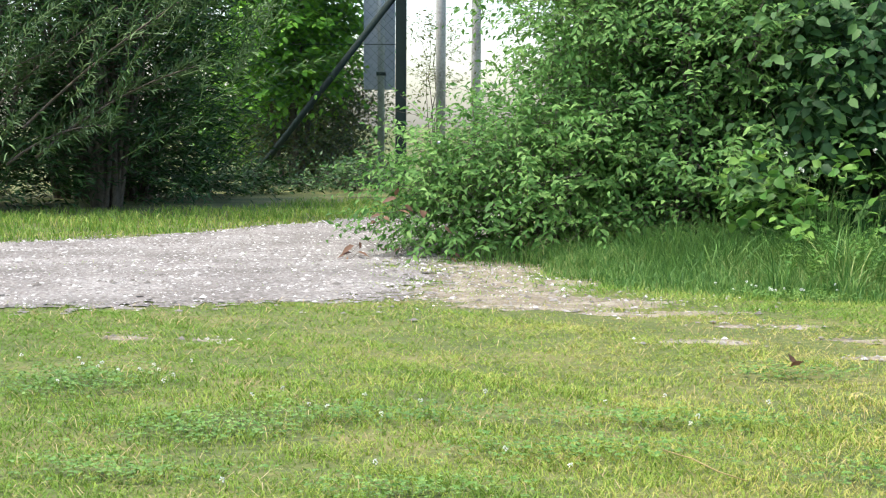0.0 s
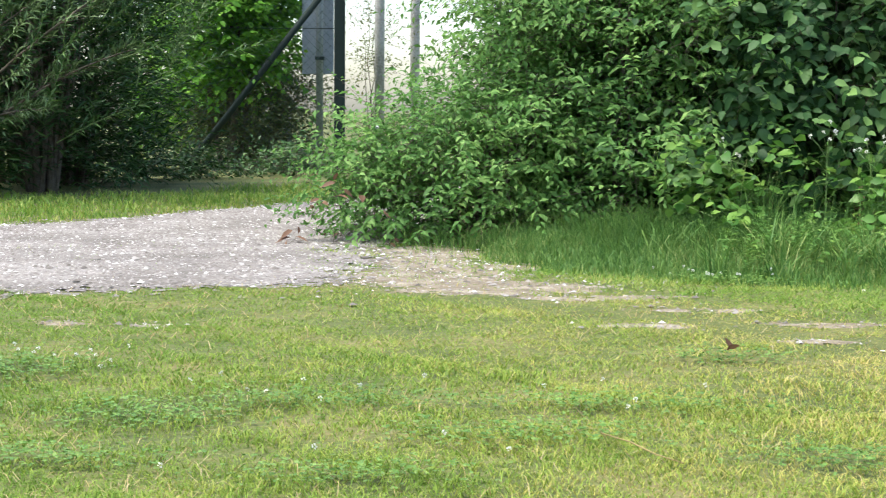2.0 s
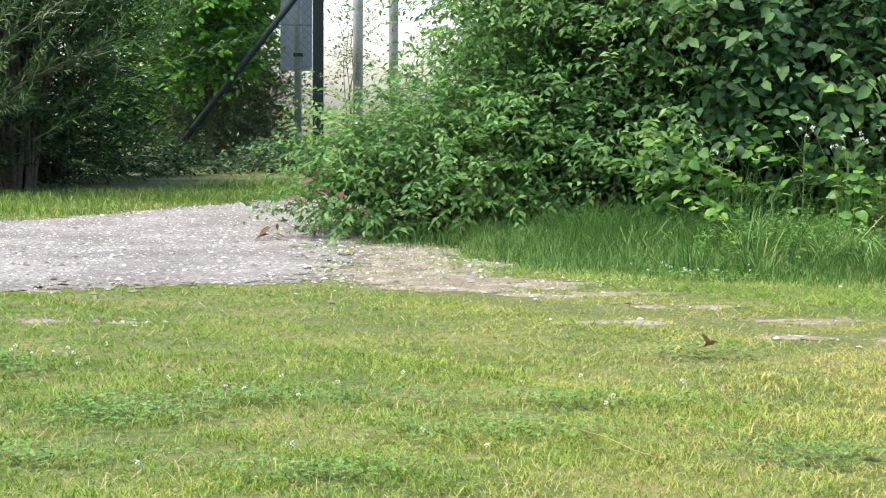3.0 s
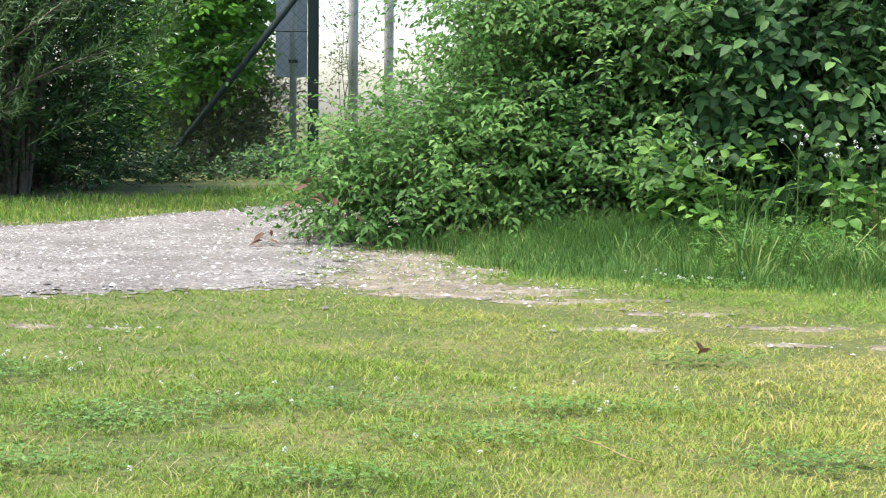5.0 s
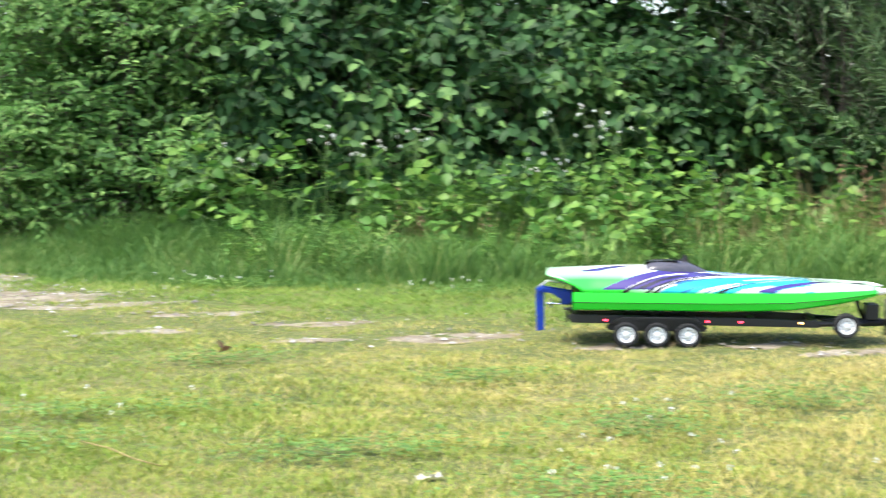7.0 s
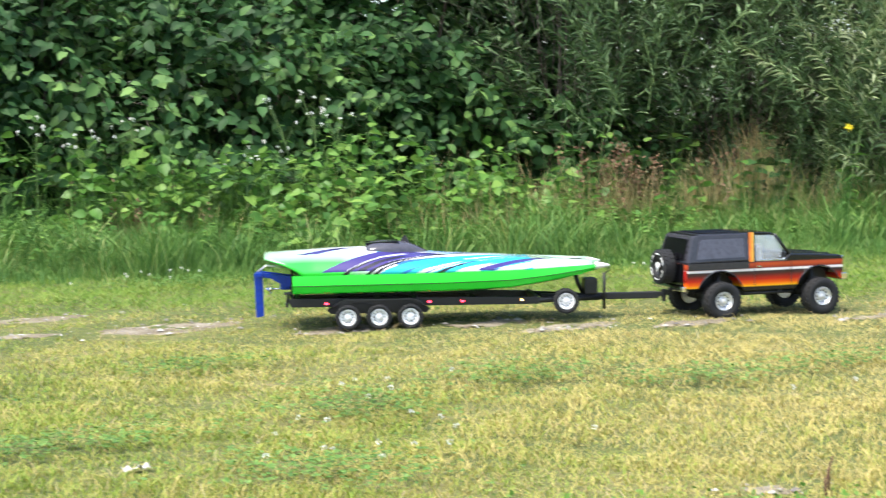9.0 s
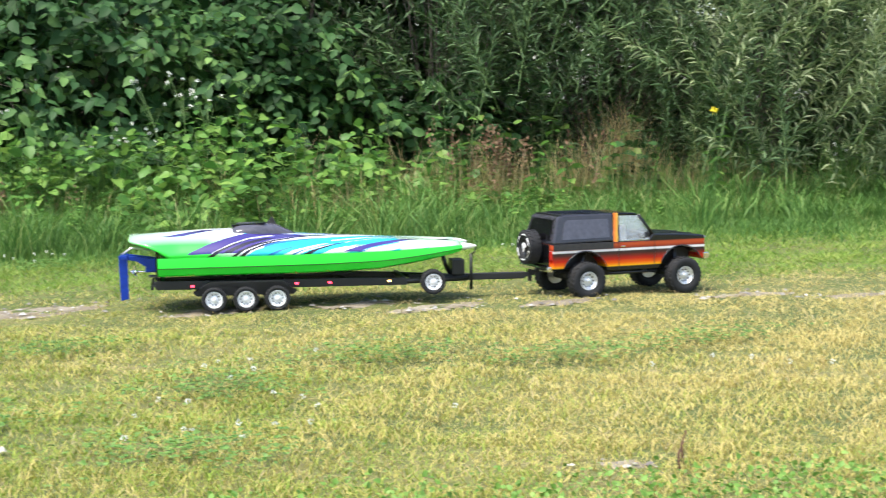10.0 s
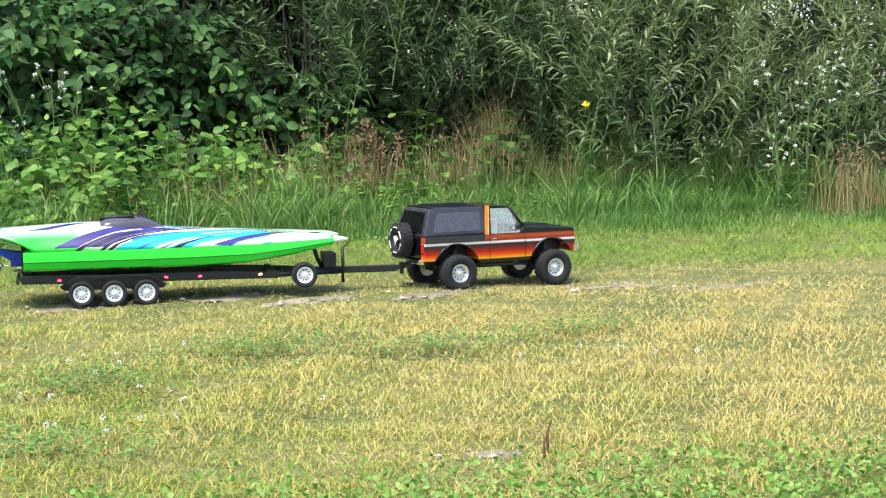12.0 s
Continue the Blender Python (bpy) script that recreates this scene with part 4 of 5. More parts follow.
tagged(bush("dead_branch", -0.66, 7.35, 0.24, 0.1, 0.06, 0.24, 9, 0.075, 0.42, DEADLEAF, True, 3, "fallen branch with withered brown leaves", 0.8, 0.8, 0.2, 2, 0.003), category="branch")

# ---- small things on the lawn ----
leaf_root = new("dry_leaf")
lv, lt, lc = leaf_verts(np.array([(0, 0, 0.004), (0.012, 0.004, 0.006)]), np.array([(0.75, 0.1, 0.05), (-0.55, 0.2, 0.7)]), np.array([(0, 0.5, 1), (0.5, -0.6, 0.5)]), np.array([0.042, 0.034]), np.array([0.024, 0.02]), 0.5, -0.25, True)
child("blade", mesh_np("blade", lv.reshape(-1, 3), stack(2, lt, lc), DEADLEAF), leaf_root)
leaf_root.location = (0.657, 4.051, 0.012)
tagged(leaf_root, "curled brown dead leaf on the grass", "leaf")
stick = tagged(new("stick"), "thin pale bent grass stalk lying on the lawn", "stick")
part("stalk", rod([(0.244, 2.919, 0.028), (0.288, 2.824, 0.032), (0.324, 2.740, 0.028), (0.369, 2.705, 0.020)], 0.0014, 5), DRY, stick)
PAPER = mottled("soiled_paper", [(0.0, (0.3, 0.29, 0.24)), (1.0, (0.46, 0.45, 0.4))], 60, 0.9, 0, 0.2)
scrap = tagged(new("paper_scrap"), "crumpled white paper scrap on the grass", "litter")
bm = bmesh.new()
bmesh.ops.create_grid(bm, x_segments=7, y_segments=4, size=1, matrix=Matrix.Translation((0.792, 2.521, 0.018)) @ Matrix.Rotation(0.2, 4, "Z") @ Matrix.Diagonal((0.022, 0.009, 1, 1)))
for v in bm.verts:
    v.co.z += 0.003 * math.sin(v.co.x * 160) * math.cos(v.co.y * 210) + 0.003 * math.sin(v.co.x * 420)
part("sheet", bm, PAPER, scrap)
for x, y, h in [(1.69, 1.93, 0.05), (1.66, 1.9, 0.04)]:
    s = tagged(new("red_weed"), "small reddish dry weed stem in the lawn", "weed")
    part("stem", rod([(x, y, -0.01), (x + 0.006, y + 0.01, h * 0.6), (x + 0.016, y + 0.012, h)], 0.0022, 5), DEADLEAF, s)
# low broad weeds near the camera
nb = 7500
bx = rng.uniform(0.9, 2.3, nb)
by = 2.1 - (bx - 0.95) * 0.34 - 0.5 * rng.uniform(0.0, 1.0, nb) ** 0.6 + rng.normal(0, 0.035, nb) + 0.05 * wobble(bx, bx, 9.0, 0.4)
ba = rng.uniform(0, 6.283, nb)
bs = rng.uniform(0.006, 0.016, nb)
v, tri, c = leaf_verts(np.column_stack([bx, by, rng.uniform(0.004, 0.03, nb)]), np.column_stack([np.cos(ba), np.sin(ba), rng.uniform(0.0, 1.6, nb)]),
                       np.array([[0, 0, 1.0]]) + rng.normal(0, 0.6, (nb, 3)), bs * 0.8, bs * 0.6, 0.25, 0.2, True)
tagged(new("broadleaf_weeds", mesh_np("broadleaf_weeds", v.reshape(-1, 3), stack(nb, tri, c), LOWLEAF)), "bright green low broad-leaved weeds in the lawn", "weeds", kind="stuff")


def low_weeds(x0, x1, count, high):
    """Feathery low weeds at the foot of the bushes."""
    k = count // 14
    cx = rng.uniform(x0, x1, k)
    cy = hedge_line(cx) + 0.05 - rng.beta(1.2, 2.0, k) * 1.0
    h = high * rng.uniform(0.4, 1.1, k)
    turn = rng.uniform(0, 6.283, k)
    vs = []
    for j in range(14):
        w = (j + 1) / 14
        side = turn + (0.9 if j % 2 else -0.9) + rng.normal(0, 0.3, k)
        p = np.column_stack([cx + np.cos(turn) * h * 0.5 * w ** 1.5, cy + np.sin(turn) * h * 0.5 * w ** 1.5, h * w ** 0.8])
        d = np.column_stack([np.cos(side), np.sin(side), rng.uniform(-0.1, 0.5, k)])
        ln = (0.05 - 0.028 * w) * rng.uniform(0.7, 1.2, k)
        v, tri, c = leaf_verts(p, d, np.array([[0, 0, 1.0]]) + rng.normal(0, 0.3, (k, 3)), ln, ln * 0.42)
        vs.append(v)
    v = np.concatenate(vs)
    tagged(new("low_weeds", mesh_np("low_weeds", v.reshape(-1, 3), stack(len(v), tri, c), BRAMBLE)), "feathery light green weeds at the foot of bushes", "weeds", kind="stuff")


low_weeds(1.0, 4.2, 6500, 0.22)
low_weeds(4.2, 7.0, 2200, 0.18)


# ---- the model truck, its trailer and the boat ----
def paint(name, stops, axis="Z", low=0.0, high=0.3, rough=0.25, metal=0.0, wobbly=0.0):
    """Sprayed bands of colour along one axis of the model."""
    m, nodes, links, b = shader(name, rough, metal)
    tc = nodes.new("ShaderNodeTexCoord")
    sep = nodes.new("ShaderNodeSeparateXYZ")
    links.new(tc.outputs["Object"], sep.inputs[0])
    f = calc(nodes, links, "DIVIDE", calc(nodes, links, "SUBTRACT", sep.outputs[axis], low), high - low)
    if wobbly:
        f = calc(nodes, links, "MULTIPLY_ADD", calc(nodes, links, "SUBTRACT", noise_of(nodes, links, 60, 2), 0.5), wobbly, f)
    r = ramp(nodes, stops)
    links.new(f, r.inputs[0])
    links.new(r.outputs[0], b.inputs["Base Color"])
    b.inputs["Coat Weight"].default_value = 0.15
    b.inputs["Coat Roughness"].default_value = 0.08
    dust = noise_of(nodes, links, 35, 5)
    links.new(calc(nodes, links, "MULTIPLY_ADD", dust, 0.2, rough - 0.12), b.inputs["Roughness"])
    return m


def plain(name, color, rough, metal=0.0, grain=90.0, vary=0.25):
    return mottled(name, [(0.0, tuple(c * (1 - vary) for c in color)), (1.0, tuple(min(1, c * (1 + vary)) for c in color))], grain, rough, metal, 0.08, 0.0005)


def zs(*pairs):
    return [(z / 0.3, c) for z, c in pairs]


LIVERY = paint("truck_livery", zs((0.0965, (0.005, 0.005, 0.006)), (0.0985, (0.85, 0.42, 0.004)), (0.1015, (0.85, 0.3, 0.004)), (0.107, (0.75, 0.1, 0.002)), (0.117, (0.48, 0.012, 0.004)),
                                  (0.126, (0.2, 0.008, 0.007)), (0.133, (0.05, 0.012, 0.014)), (0.140, (0.025, 0.016, 0.02)), (0.1415, (0.8, 0.74, 0.72)), (0.1465, (0.8, 0.74, 0.72)), (0.148, (0.2, 0.02, 0.01)),
                                  (0.158, (0.5, 0.07, 0.02)), (0.163, (0.4, 0.06, 0.02)), (0.1655, (0.008, 0.008, 0.009))), rough=0.24)
GLOSSBLACK = plain("gloss_black", (0.005, 0.005, 0.006), 0.1)
HARDTOP = plain("hardtop_grey", (0.038, 0.037, 0.044), 0.2)
QUARTER = plain("tinted_quarter_glass", (0.075, 0.073, 0.09), 0.08)
BLACKPLASTIC = plain("black_plastic", (0.009, 0.009, 0.01), 0.45)
RUBBER = plain("rubber", (0.013, 0.013, 0.014), 0.8)
WHITERIM = plain("satin_white_rim", (0.82, 0.82, 0.82), 0.4, 0.0)
SILVER = plain("satin_silver_rim", (0.72, 0.72, 0.72), 0.3, 0.5)
CHROME = plain("chrome", (0.8, 0.8, 0.82), 0.12, 1.0, 90, 0.05)
ORANGE = plain("orange_stripe", (0.75, 0.2, 0.02), 0.3)
YELLOW = plain("yellow_stripe", (0.8, 0.45, 0.04), 0.3)
REDLENS = plain("red_lens", (0.45, 0.02, 0.015), 0.2)
SEATS = plain("pale_seat", (0.45, 0.42, 0.4), 0.7)
WHITE = plain("white_plastic", (0.78, 0.78, 0.76), 0.45)
BLUE = plain("anodised_blue", (0.012, 0.05, 0.42), 0.3, 0.4)
FRAMEBLACK = plain("black_frame", (0.01, 0.01, 0.011), 0.5, 0.0)
HULLGREEN = paint("hull_green", [(0.0, (0.02, 0.62, 0.035)), (0.55, (0.025, 0.72, 0.045)), (1.0, (0.04, 0.78, 0.07))], "Z", 0.08, 0.16, 0.22)


def glass():
    m, nodes, links, b = shader("clear_glass", 0.04, 0, (0.85, 0.9, 0.92))
    b.inputs["Transmission Weight"].default_value = 0.85
    b.inputs["IOR"].default_value = 1.45
    return m


def lit(name, color, strength):
    m, nodes, links, b = shader(name, 0.3, 0, color)
    b.inputs["Emission Color"].default_value = (*color, 1)
    b.inputs["Emission Strength"].default_value = strength
    return m


GLASS = glass()
HEADLAMP = lit("lit_headlamp", (1.0, 0.97, 0.9), 1.2)
REDLED = lit("red_led", (1.0, 0.03, 0.06), 4.0)
AMBERLED = lit("amber_led", (1.0, 0.55, 0.15), 3.0)


def deck_mat():
    """White deck with slanting purple and blue flashes that fade to green at the edge."""
    m, nodes, links, b = shader("deck_livery", 0.22)
    tc = nodes.new("ShaderNodeTexCoord")
    sep = nodes.new("ShaderNodeSeparateXYZ")
    links.new(tc.outputs["Object"], sep.inputs[0])
    x, z = sep.outputs["X"], sep.outputs["Z"]
    y = calc(nodes, links, "ABSOLUTE", sep.outputs["Y"])

    def streak(slope, freq, phase, cut, seed):
        u = calc(nodes, links, "MULTIPLY_ADD", y, slope, x)
        comb = nodes.new("ShaderNodeCombineXYZ")
        links.new(calc(nodes, links, "MULTIPLY", u, freq), comb.inputs[0])
        links.new(calc(nodes, links, "MULTIPLY_ADD", y, 5.0, seed), comb.inputs[1])
        n = nodes.new("ShaderNodeTexNoise")
        n.inputs["Scale"].default_value, n.inputs["Detail"].default_value = 1.0, 1.5
        links.new(comb.outputs[0], n.inputs["Vector"])
        return calc(nodes, links, "GREATER_THAN", n.outputs["Fac"], cut)

    def between(v, lo, hi):
        return calc(nodes, links, "MULTIPLY", calc(nodes, links, "GREATER_THAN", v, lo), calc(nodes, links, "LESS_THAN", v, hi))

    def mix(fac, a, color):
        n = nodes.new("ShaderNodeMix")
        n.data_type = "RGBA"
        links.new(fac, n.inputs[0])
        if isinstance(a, tuple):
            n.inputs[6].default_value = (*a, 1)
        else:
            links.new(a, n.inputs[6])
        n.inputs[7].default_value = (*color, 1)
        return n.outputs[2]

    def fade(v, a, bb):
        n = nodes.new("ShaderNodeMapRange")
        n.inputs[1].default_value, n.inputs[2].default_value = a, bb
        links.new(v, n.inputs[0])
        return n.outputs[0]

    where = calc(nodes, links, "ADD", fade(x, 0.0, -0.1), calc(nodes, links, "MULTIPLY", fade(x, 0.28, 0.42), 0.3))
    c = mix(calc(nodes, links, "MULTIPLY", where, fade(z, 0.215, 0.18)), (0.74, 0.76, 0.76), (0.03, 0.66, 0.05))
    zone = between(calc(nodes, links, "MULTIPLY_ADD", y, 0.8, x), -0.03, 0.34)
    c = mix(calc(nodes, links, "MULTIPLY", between(x, 0.0, 0.42), streak(3.4, 19, 0, 0.53, 3.1)), c, (0.015, 0.48, 0.62))
    c = mix(calc(nodes, links, "MULTIPLY", between(x, 0.05, 0.5), streak(3.6, 27, 0, 0.6, 9.7)), c, (0.02, 0.16, 0.5))
    slant = calc(nodes, links, "MULTIPLY_ADD", y, 2.7, x)
    for lo, hi, inner, outer, color in ((0.168, 0.3, 0.04, 0.119, (0.04, 0.025, 0.17)), (0.232, 0.247, 0.06, 0.119, (0.74, 0.76, 0.76)), (0.262, 0.285, 0.075, 0.119, (0.014, 0.011, 0.03)),
                                        (0.585, 0.63, 0.055, 0.119, (0.04, 0.025, 0.17)), (-0.06, 0.0, 0.02, 0.06, (0.04, 0.025, 0.17))):
        c = mix(calc(nodes, links, "MULTIPLY", between(slant, lo, hi), between(y, inner, outer)), c, color)
    c = mix(calc(nodes, links, "MULTIPLY", zone, streak(2.8, 24, 0, 0.63, 21.0)), c, (0.012, 0.01, 0.02))
    links.new(c, b.inputs["Base Color"])
    b.inputs["Coat Weight"].default_value = 0.6
    return m


DECK = deck_mat()


def make_wheel(parent, x, y, z, r, w, rim_r, rim_mat, side, lugs=26, axis="y", spokes=10):
    """A tyre with tread blocks, and a dished rim as its part."""
    bm = lathe([(rim_r, -w * 0.36), (rim_r * 1.1, -w * 0.47), (r * 0.9, -w * 0.5), (r * 0.965, -w * 0.42), (r * 0.975, 0), (r * 0.965, w * 0.42), (r * 0.9, w * 0.5), (rim_r * 1.1, w * 0.47), (rim_r, w * 0.36), (rim_r * 0.98, 0), (rim_r, -w * 0.36)], 40, "y", True, False)
    for k in range(lugs):
        for s in (-1, 1):
            a = 2 * math.pi * (k + (0.5 if s > 0 else 0)) / lugs
            m = Matrix.Rotation(a, 4, "Y") @ Matrix.Translation((0, s * w * 0.27, r * 0.965)) @ Matrix.Rotation(s * 0.35, 4, "Z") @ Matrix.Diagonal((r * 0.15, w * 0.36, r * 0.07, 1))
            bmesh.ops.create_cube(bm, size=1, matrix=m)
    tyre = part("wheel", bm, RUBBER, parent, "chunky black tyre")
    tyre.location = (x, y, z)
    if axis == "x":
        tyre.rotation_euler = (0, 0, radians(-90))
    o = side * w
    bm = lathe([(rim_r * 0.99, -o * 0.3), (rim_r * 1.0, o * 0.4), (rim_r * 0.95, o * 0.43), (rim_r * 0.88, o * 0.4), (rim_r * 0.82, o * 0.26), (rim_r * 0.5, o * 0.2), (rim_r * 0.34, o * 0.24),
                (rim_r * 0.3, o * 0.38), (rim_r * 0.2, o * 0.42), (0.0001, o * 0.42)], 32)
    rim = part("rim", bm, rim_mat, tyre, "pale dished rim with round holes")
    for k in range(spokes):
        a = 2 * math.pi * k / spokes
        hole = lathe([(rim_r * 0.085, -0.0008), (rim_r * 0.085, 0.0008)], 10)
        bmesh.ops.translate(hole, verts=hole.verts, vec=(math.cos(a) * rim_r * 0.63, o * 0.235, math.sin(a) * rim_r * 0.63))
        part("rim_hole", hole, BLACKPLASTIC, tyre)
    return tyre


def arch(cx, cz, r, a0, a1, n=9):
    return [(cx + r * math.cos(radians(a0 + (a1 - a0) * k / (n - 1))), cz + r * math.sin(radians(a0 + (a1 - a0) * k / (n - 1)))) for k in range(n)]


def taper_y(z):
    return 0.0955 - 0.016 * (z - 0.166) / 0.08


def side_panel(outline, side, proud=0.0015, thick=0.003):
    """A panel on the sloping side of the cab."""
    bm = bmesh.new()
    a = [bm.verts.new((x, side * (taper_y(z) + proud), z)) for x, z in outline]
    b = [bm.verts.new((x, side * (taper_y(z) + proud - thick), z)) for x, z in outline]
    bm.faces.new(a)
    bm.faces.new(b[::-1])
    n = len(a)
    for i in range(n):
        bm.faces.new((a[(i + 1) % n], a[i], b[i], b[(i + 1) % n]))
    bmesh.ops.recalc_face_normals(bm, faces=bm.faces)
    return bm


def quad_slab(corners, thick):
    bm = bmesh.new()
    p = [Vector(c) for c in corners]
    n = (p[1] - p[0]).cross(p[2] - p[0]).normalized() * thick
    a = [bm.verts.new(c) for c in p]
    b = [bm.verts.new(c - n) for c in p]
    bm.faces.new(a)
    bm.faces.new(b[::-1])
    for i in range(4):
        bm.faces.new((a[(i + 1) % 4], a[i], b[i], b[(i + 1) % 4]))
    bmesh.ops.recalc_face_normals(bm, faces=bm.faces)
    return bm


def build_truck():
    t = tagged(new("model_truck"), "black model off-road truck with red and orange side stripes", "model truck")
    W = 0.0965
    low = [(-0.258, 0.097)] + arch(-0.156, 0.072, 0.071, 160, 12) + [(-0.082, 0.084), (0.08, 0.084)] + arch(0.156, 0.076, 0.071, 168, 25) + \
          [(0.228, 0.108), (0.235, 0.12), (0.234, 0.166), (0.228, 0.175), (0.15, 0.181), (0.062, 0.185), (0.045, 0.168), (-0.258, 0.167)]
    part("body", prism(low, -W, W, 0.004), LIVERY, t, "black body with fading red, orange and yellow bands")
    part("hood", prism([(0.06, 0.1845), (0.226, 0.1745), (0.231, 0.171), (0.231, 0.168), (0.06, 0.178)], -W + 0.006, W - 0.006, 0.003), GLOSSBLACK, t, "gloss black hood")
    for s in (-1, 1):
        part("hood_bead", prism([(0.07, 0.183), (0.222, 0.1745), (0.222, 0.1775), (0.07, 0.1865)], s * 0.04 - 0.003, s * 0.04 + 0.003, 0.0012), GLOSSBLACK, t)
    for s in (-1, 1):
        part("quarter_panel", prism([(-0.256, 0.1485), (-0.068, 0.1485), (-0.066, 0.167), (-0.256, 0.167)], s * (W + 0.0008) - 0.001, s * (W + 0.0008) + 0.001, 0.0004), HARDTOP, t, "dark grey quarter panel")
    # hard top
    bm = prism([(-0.257, 0.166), (-0.06, 0.168), (-0.06, 0.247), (-0.215, 0.246), (-0.236, 0.24)], -0.0955, 0.0955, 0)
    for v in bm.verts:
        v.co.y = math.copysign(taper_y(v.co.z), v.co.y)
    part("hardtop", soften(bm, 0.005), HARDTOP, t, "dark grey hard top")
    part("roof", prism([(-0.226, 0.2455), (-0.06, 0.2475), (0.014, 0.2445), (0.024, 0.2385), (0.018, 0.2365), (-0.06, 0.2395), (-0.226, 0.2395)], -0.0785, 0.0785, 0.003), GLOSSBLACK, t, "gloss black roof")
    for k in range(5):
        part("roof_rib", box(-0.14, -0.05 + k * 0.025, 0.2475, 0.13, 0.006, 0.003, 0.001), GLOSSBLACK, t)
    for s in (-1, 1):
        part("quarter_window", side_panel([(-0.228, 0.178), (-0.078, 0.18), (-0.078, 0.232), (-0.207, 0.232), (-0.216, 0.224)], s), QUARTER, t, "tinted grey quarter window")
        part("roof_stripe", side_panel([(-0.066, 0.166), (-0.058, 0.166), (-0.05, 0.247), (-0.058, 0.247)], s, 0.0022), ORANGE, t, "orange pillar stripe")
        part("roof_stripe", side_panel([(-0.057, 0.166), (-0.0535, 0.166), (-0.0455, 0.247), (-0.049, 0.247)], s, 0.0022), YELLOW, t, "yellow pillar stripe")
        part("door_pillar", side_panel([(-0.06, 0.167), (-0.046, 0.167), (-0.042, 0.243), (-0.06, 0.243)], s, 0.0), LIVERY, t)
        part("door_glass", side_panel([(-0.044, 0.17), (0.052, 0.17), (0.018, 0.238), (-0.04, 0.238)], s, -0.001, 0.0012), GLASS, t, "clear door window").visible_shadow = False
        part("screen_pillar", rod([(0.066, s * 0.0925, 0.178), (0.022, s * 0.0785, 0.241)], 0.0042, 8), GLOSSBLACK, t)
        part("window_sill", box(0.005, s * 0.0935, 0.1685, 0.1, 0.004, 0.004, 0.001), CHROME, t, "bright sill trim")
        part("mirror_arm", rod([(0.03, s * 0.094, 0.173), (0.031, s * 0.108, 0.178)], 0.0014, 6), BLACKPLASTIC, t)
        part("mirror", box(0.031, s * 0.112, 0.185, 0.008, 0.015, 0.015, 0.002), BLACKPLASTIC, t, "black door mirror")
        part("door_handle", box(-0.036, s * 0.0975, 0.153, 0.014, 0.003, 0.004, 0.001), CHROME, t, "chrome handle")
        part("sill_step", rod([(-0.078, s * 0.09, 0.078), (0.076, s * 0.09, 0.078)], 0.004, 8), BLACKPLASTIC, t, "black side step")
        part("fender_flare", rod([(x, s * (W + 0.001), z) for x, z in arch(-0.156, 0.072, 0.0725, 158, 14, 12)], 0.0016, 6), HARDTOP, t, "dark wheel arch trim")
        part("fender_flare", rod([(x, s * (W + 0.001), z) for x, z in arch(0.156, 0.076, 0.0725, 166, 28, 12)], 0.0016, 6), HARDTOP, t, "dark wheel arch trim")
        part("door_gap", box(-0.05, s * (W + 0.0004), 0.126, 0.0012, 0.0012, 0.074, 0), BLACKPLASTIC, t)
        part("door_gap", box(0.066, s * (W + 0.0004), 0.126, 0.0012, 0.0012, 0.074, 0), BLACKPLASTIC, t)
        head = part("headlight", lathe([(0.0145, 0.0), (0.0145, 0.004), (0.0125, 0.006), (0.0001, 0.007)], 20, "x"), HEADLAMP, t, "lit round headlight")
        head.location = (0.233, s * 0.074, 0.152)
        part("bezel", box(0.2345, s * 0.074, 0.152, 0.006, 0.036, 0.034, 0.002), CHROME, t, "chrome headlight frame")
        fog = part("fog_light", lathe([(0.009, 0.0), (0.009, 0.003), (0.0001, 0.004)], 14, "x"), HEADLAMP, t, "lit auxiliary light")
        fog.location = (0.239, s * 0.028, 0.155)
        part("turn_signal", box(0.236, s * 0.074, 0.13, 0.004, 0.03, 0.007, 0.001), ORANGE, t)
        part("tail_light", box(-0.2595, s * 0.087, 0.135, 0.004, 0.014, 0.024, 0.001), REDLENS, t, "red tail light")
        part("spring", rod([(0.156, s * 0.06, 0.06), (0.146, s * 0.068, 0.125)], 0.0075, 10), BLACKPLASTIC, t, "black shock absorber")
        part("spring", rod([(-0.156, s * 0.06, 0.06), (-0.146, s * 0.068, 0.125)], 0.0075, 10), BLACKPLASTIC, t, "black shock absorber")
        part("chassis_rail", box(0, s * 0.032, 0.088, 0.44, 0.01, 0.018, 0.002), FRAMEBLACK, t)
        part("seat", box(-0.02, s * 0.042, 0.185, 0.03, 0.045, 0.05, 0.008), SEATS, t, "pale seat")
        part("wiper", rod([(0.066, s * 0.03 + 0.02, 0.187), (0.054, s * 0.03 - 0.02, 0.2)], 0.0012, 5), CHROME, t)
    part("windshield", quad_slab([(0.064, -0.089, 0.183), (0.064, 0.089, 0.183), (0.021, 0.0765, 0.24), (0.021, -0.0765, 0.24)], 0.0012), GLASS, t, "clear sloping windshield").visible_shadow = False
    part("dashboard", box(0.045, 0, 0.18, 0.03, 0.165, 0.016, 0.004), BLACKPLASTIC, t)
    part("grille", box(0.2345, 0, 0.152, 0.005, 0.108, 0.034, 0.001), BLACKPLASTIC, t, "black grille")
    for k in range(4):
        part("grille_bar", box(0.2375, 0, 0.142 + k * 0.0068, 0.002, 0.104, 0.0014, 0), HARDTOP, t)
    part("grille_frame", box(0.2355, 0, 0.1705, 0.006, 0.186, 0.004, 0.001), CHROME, t)
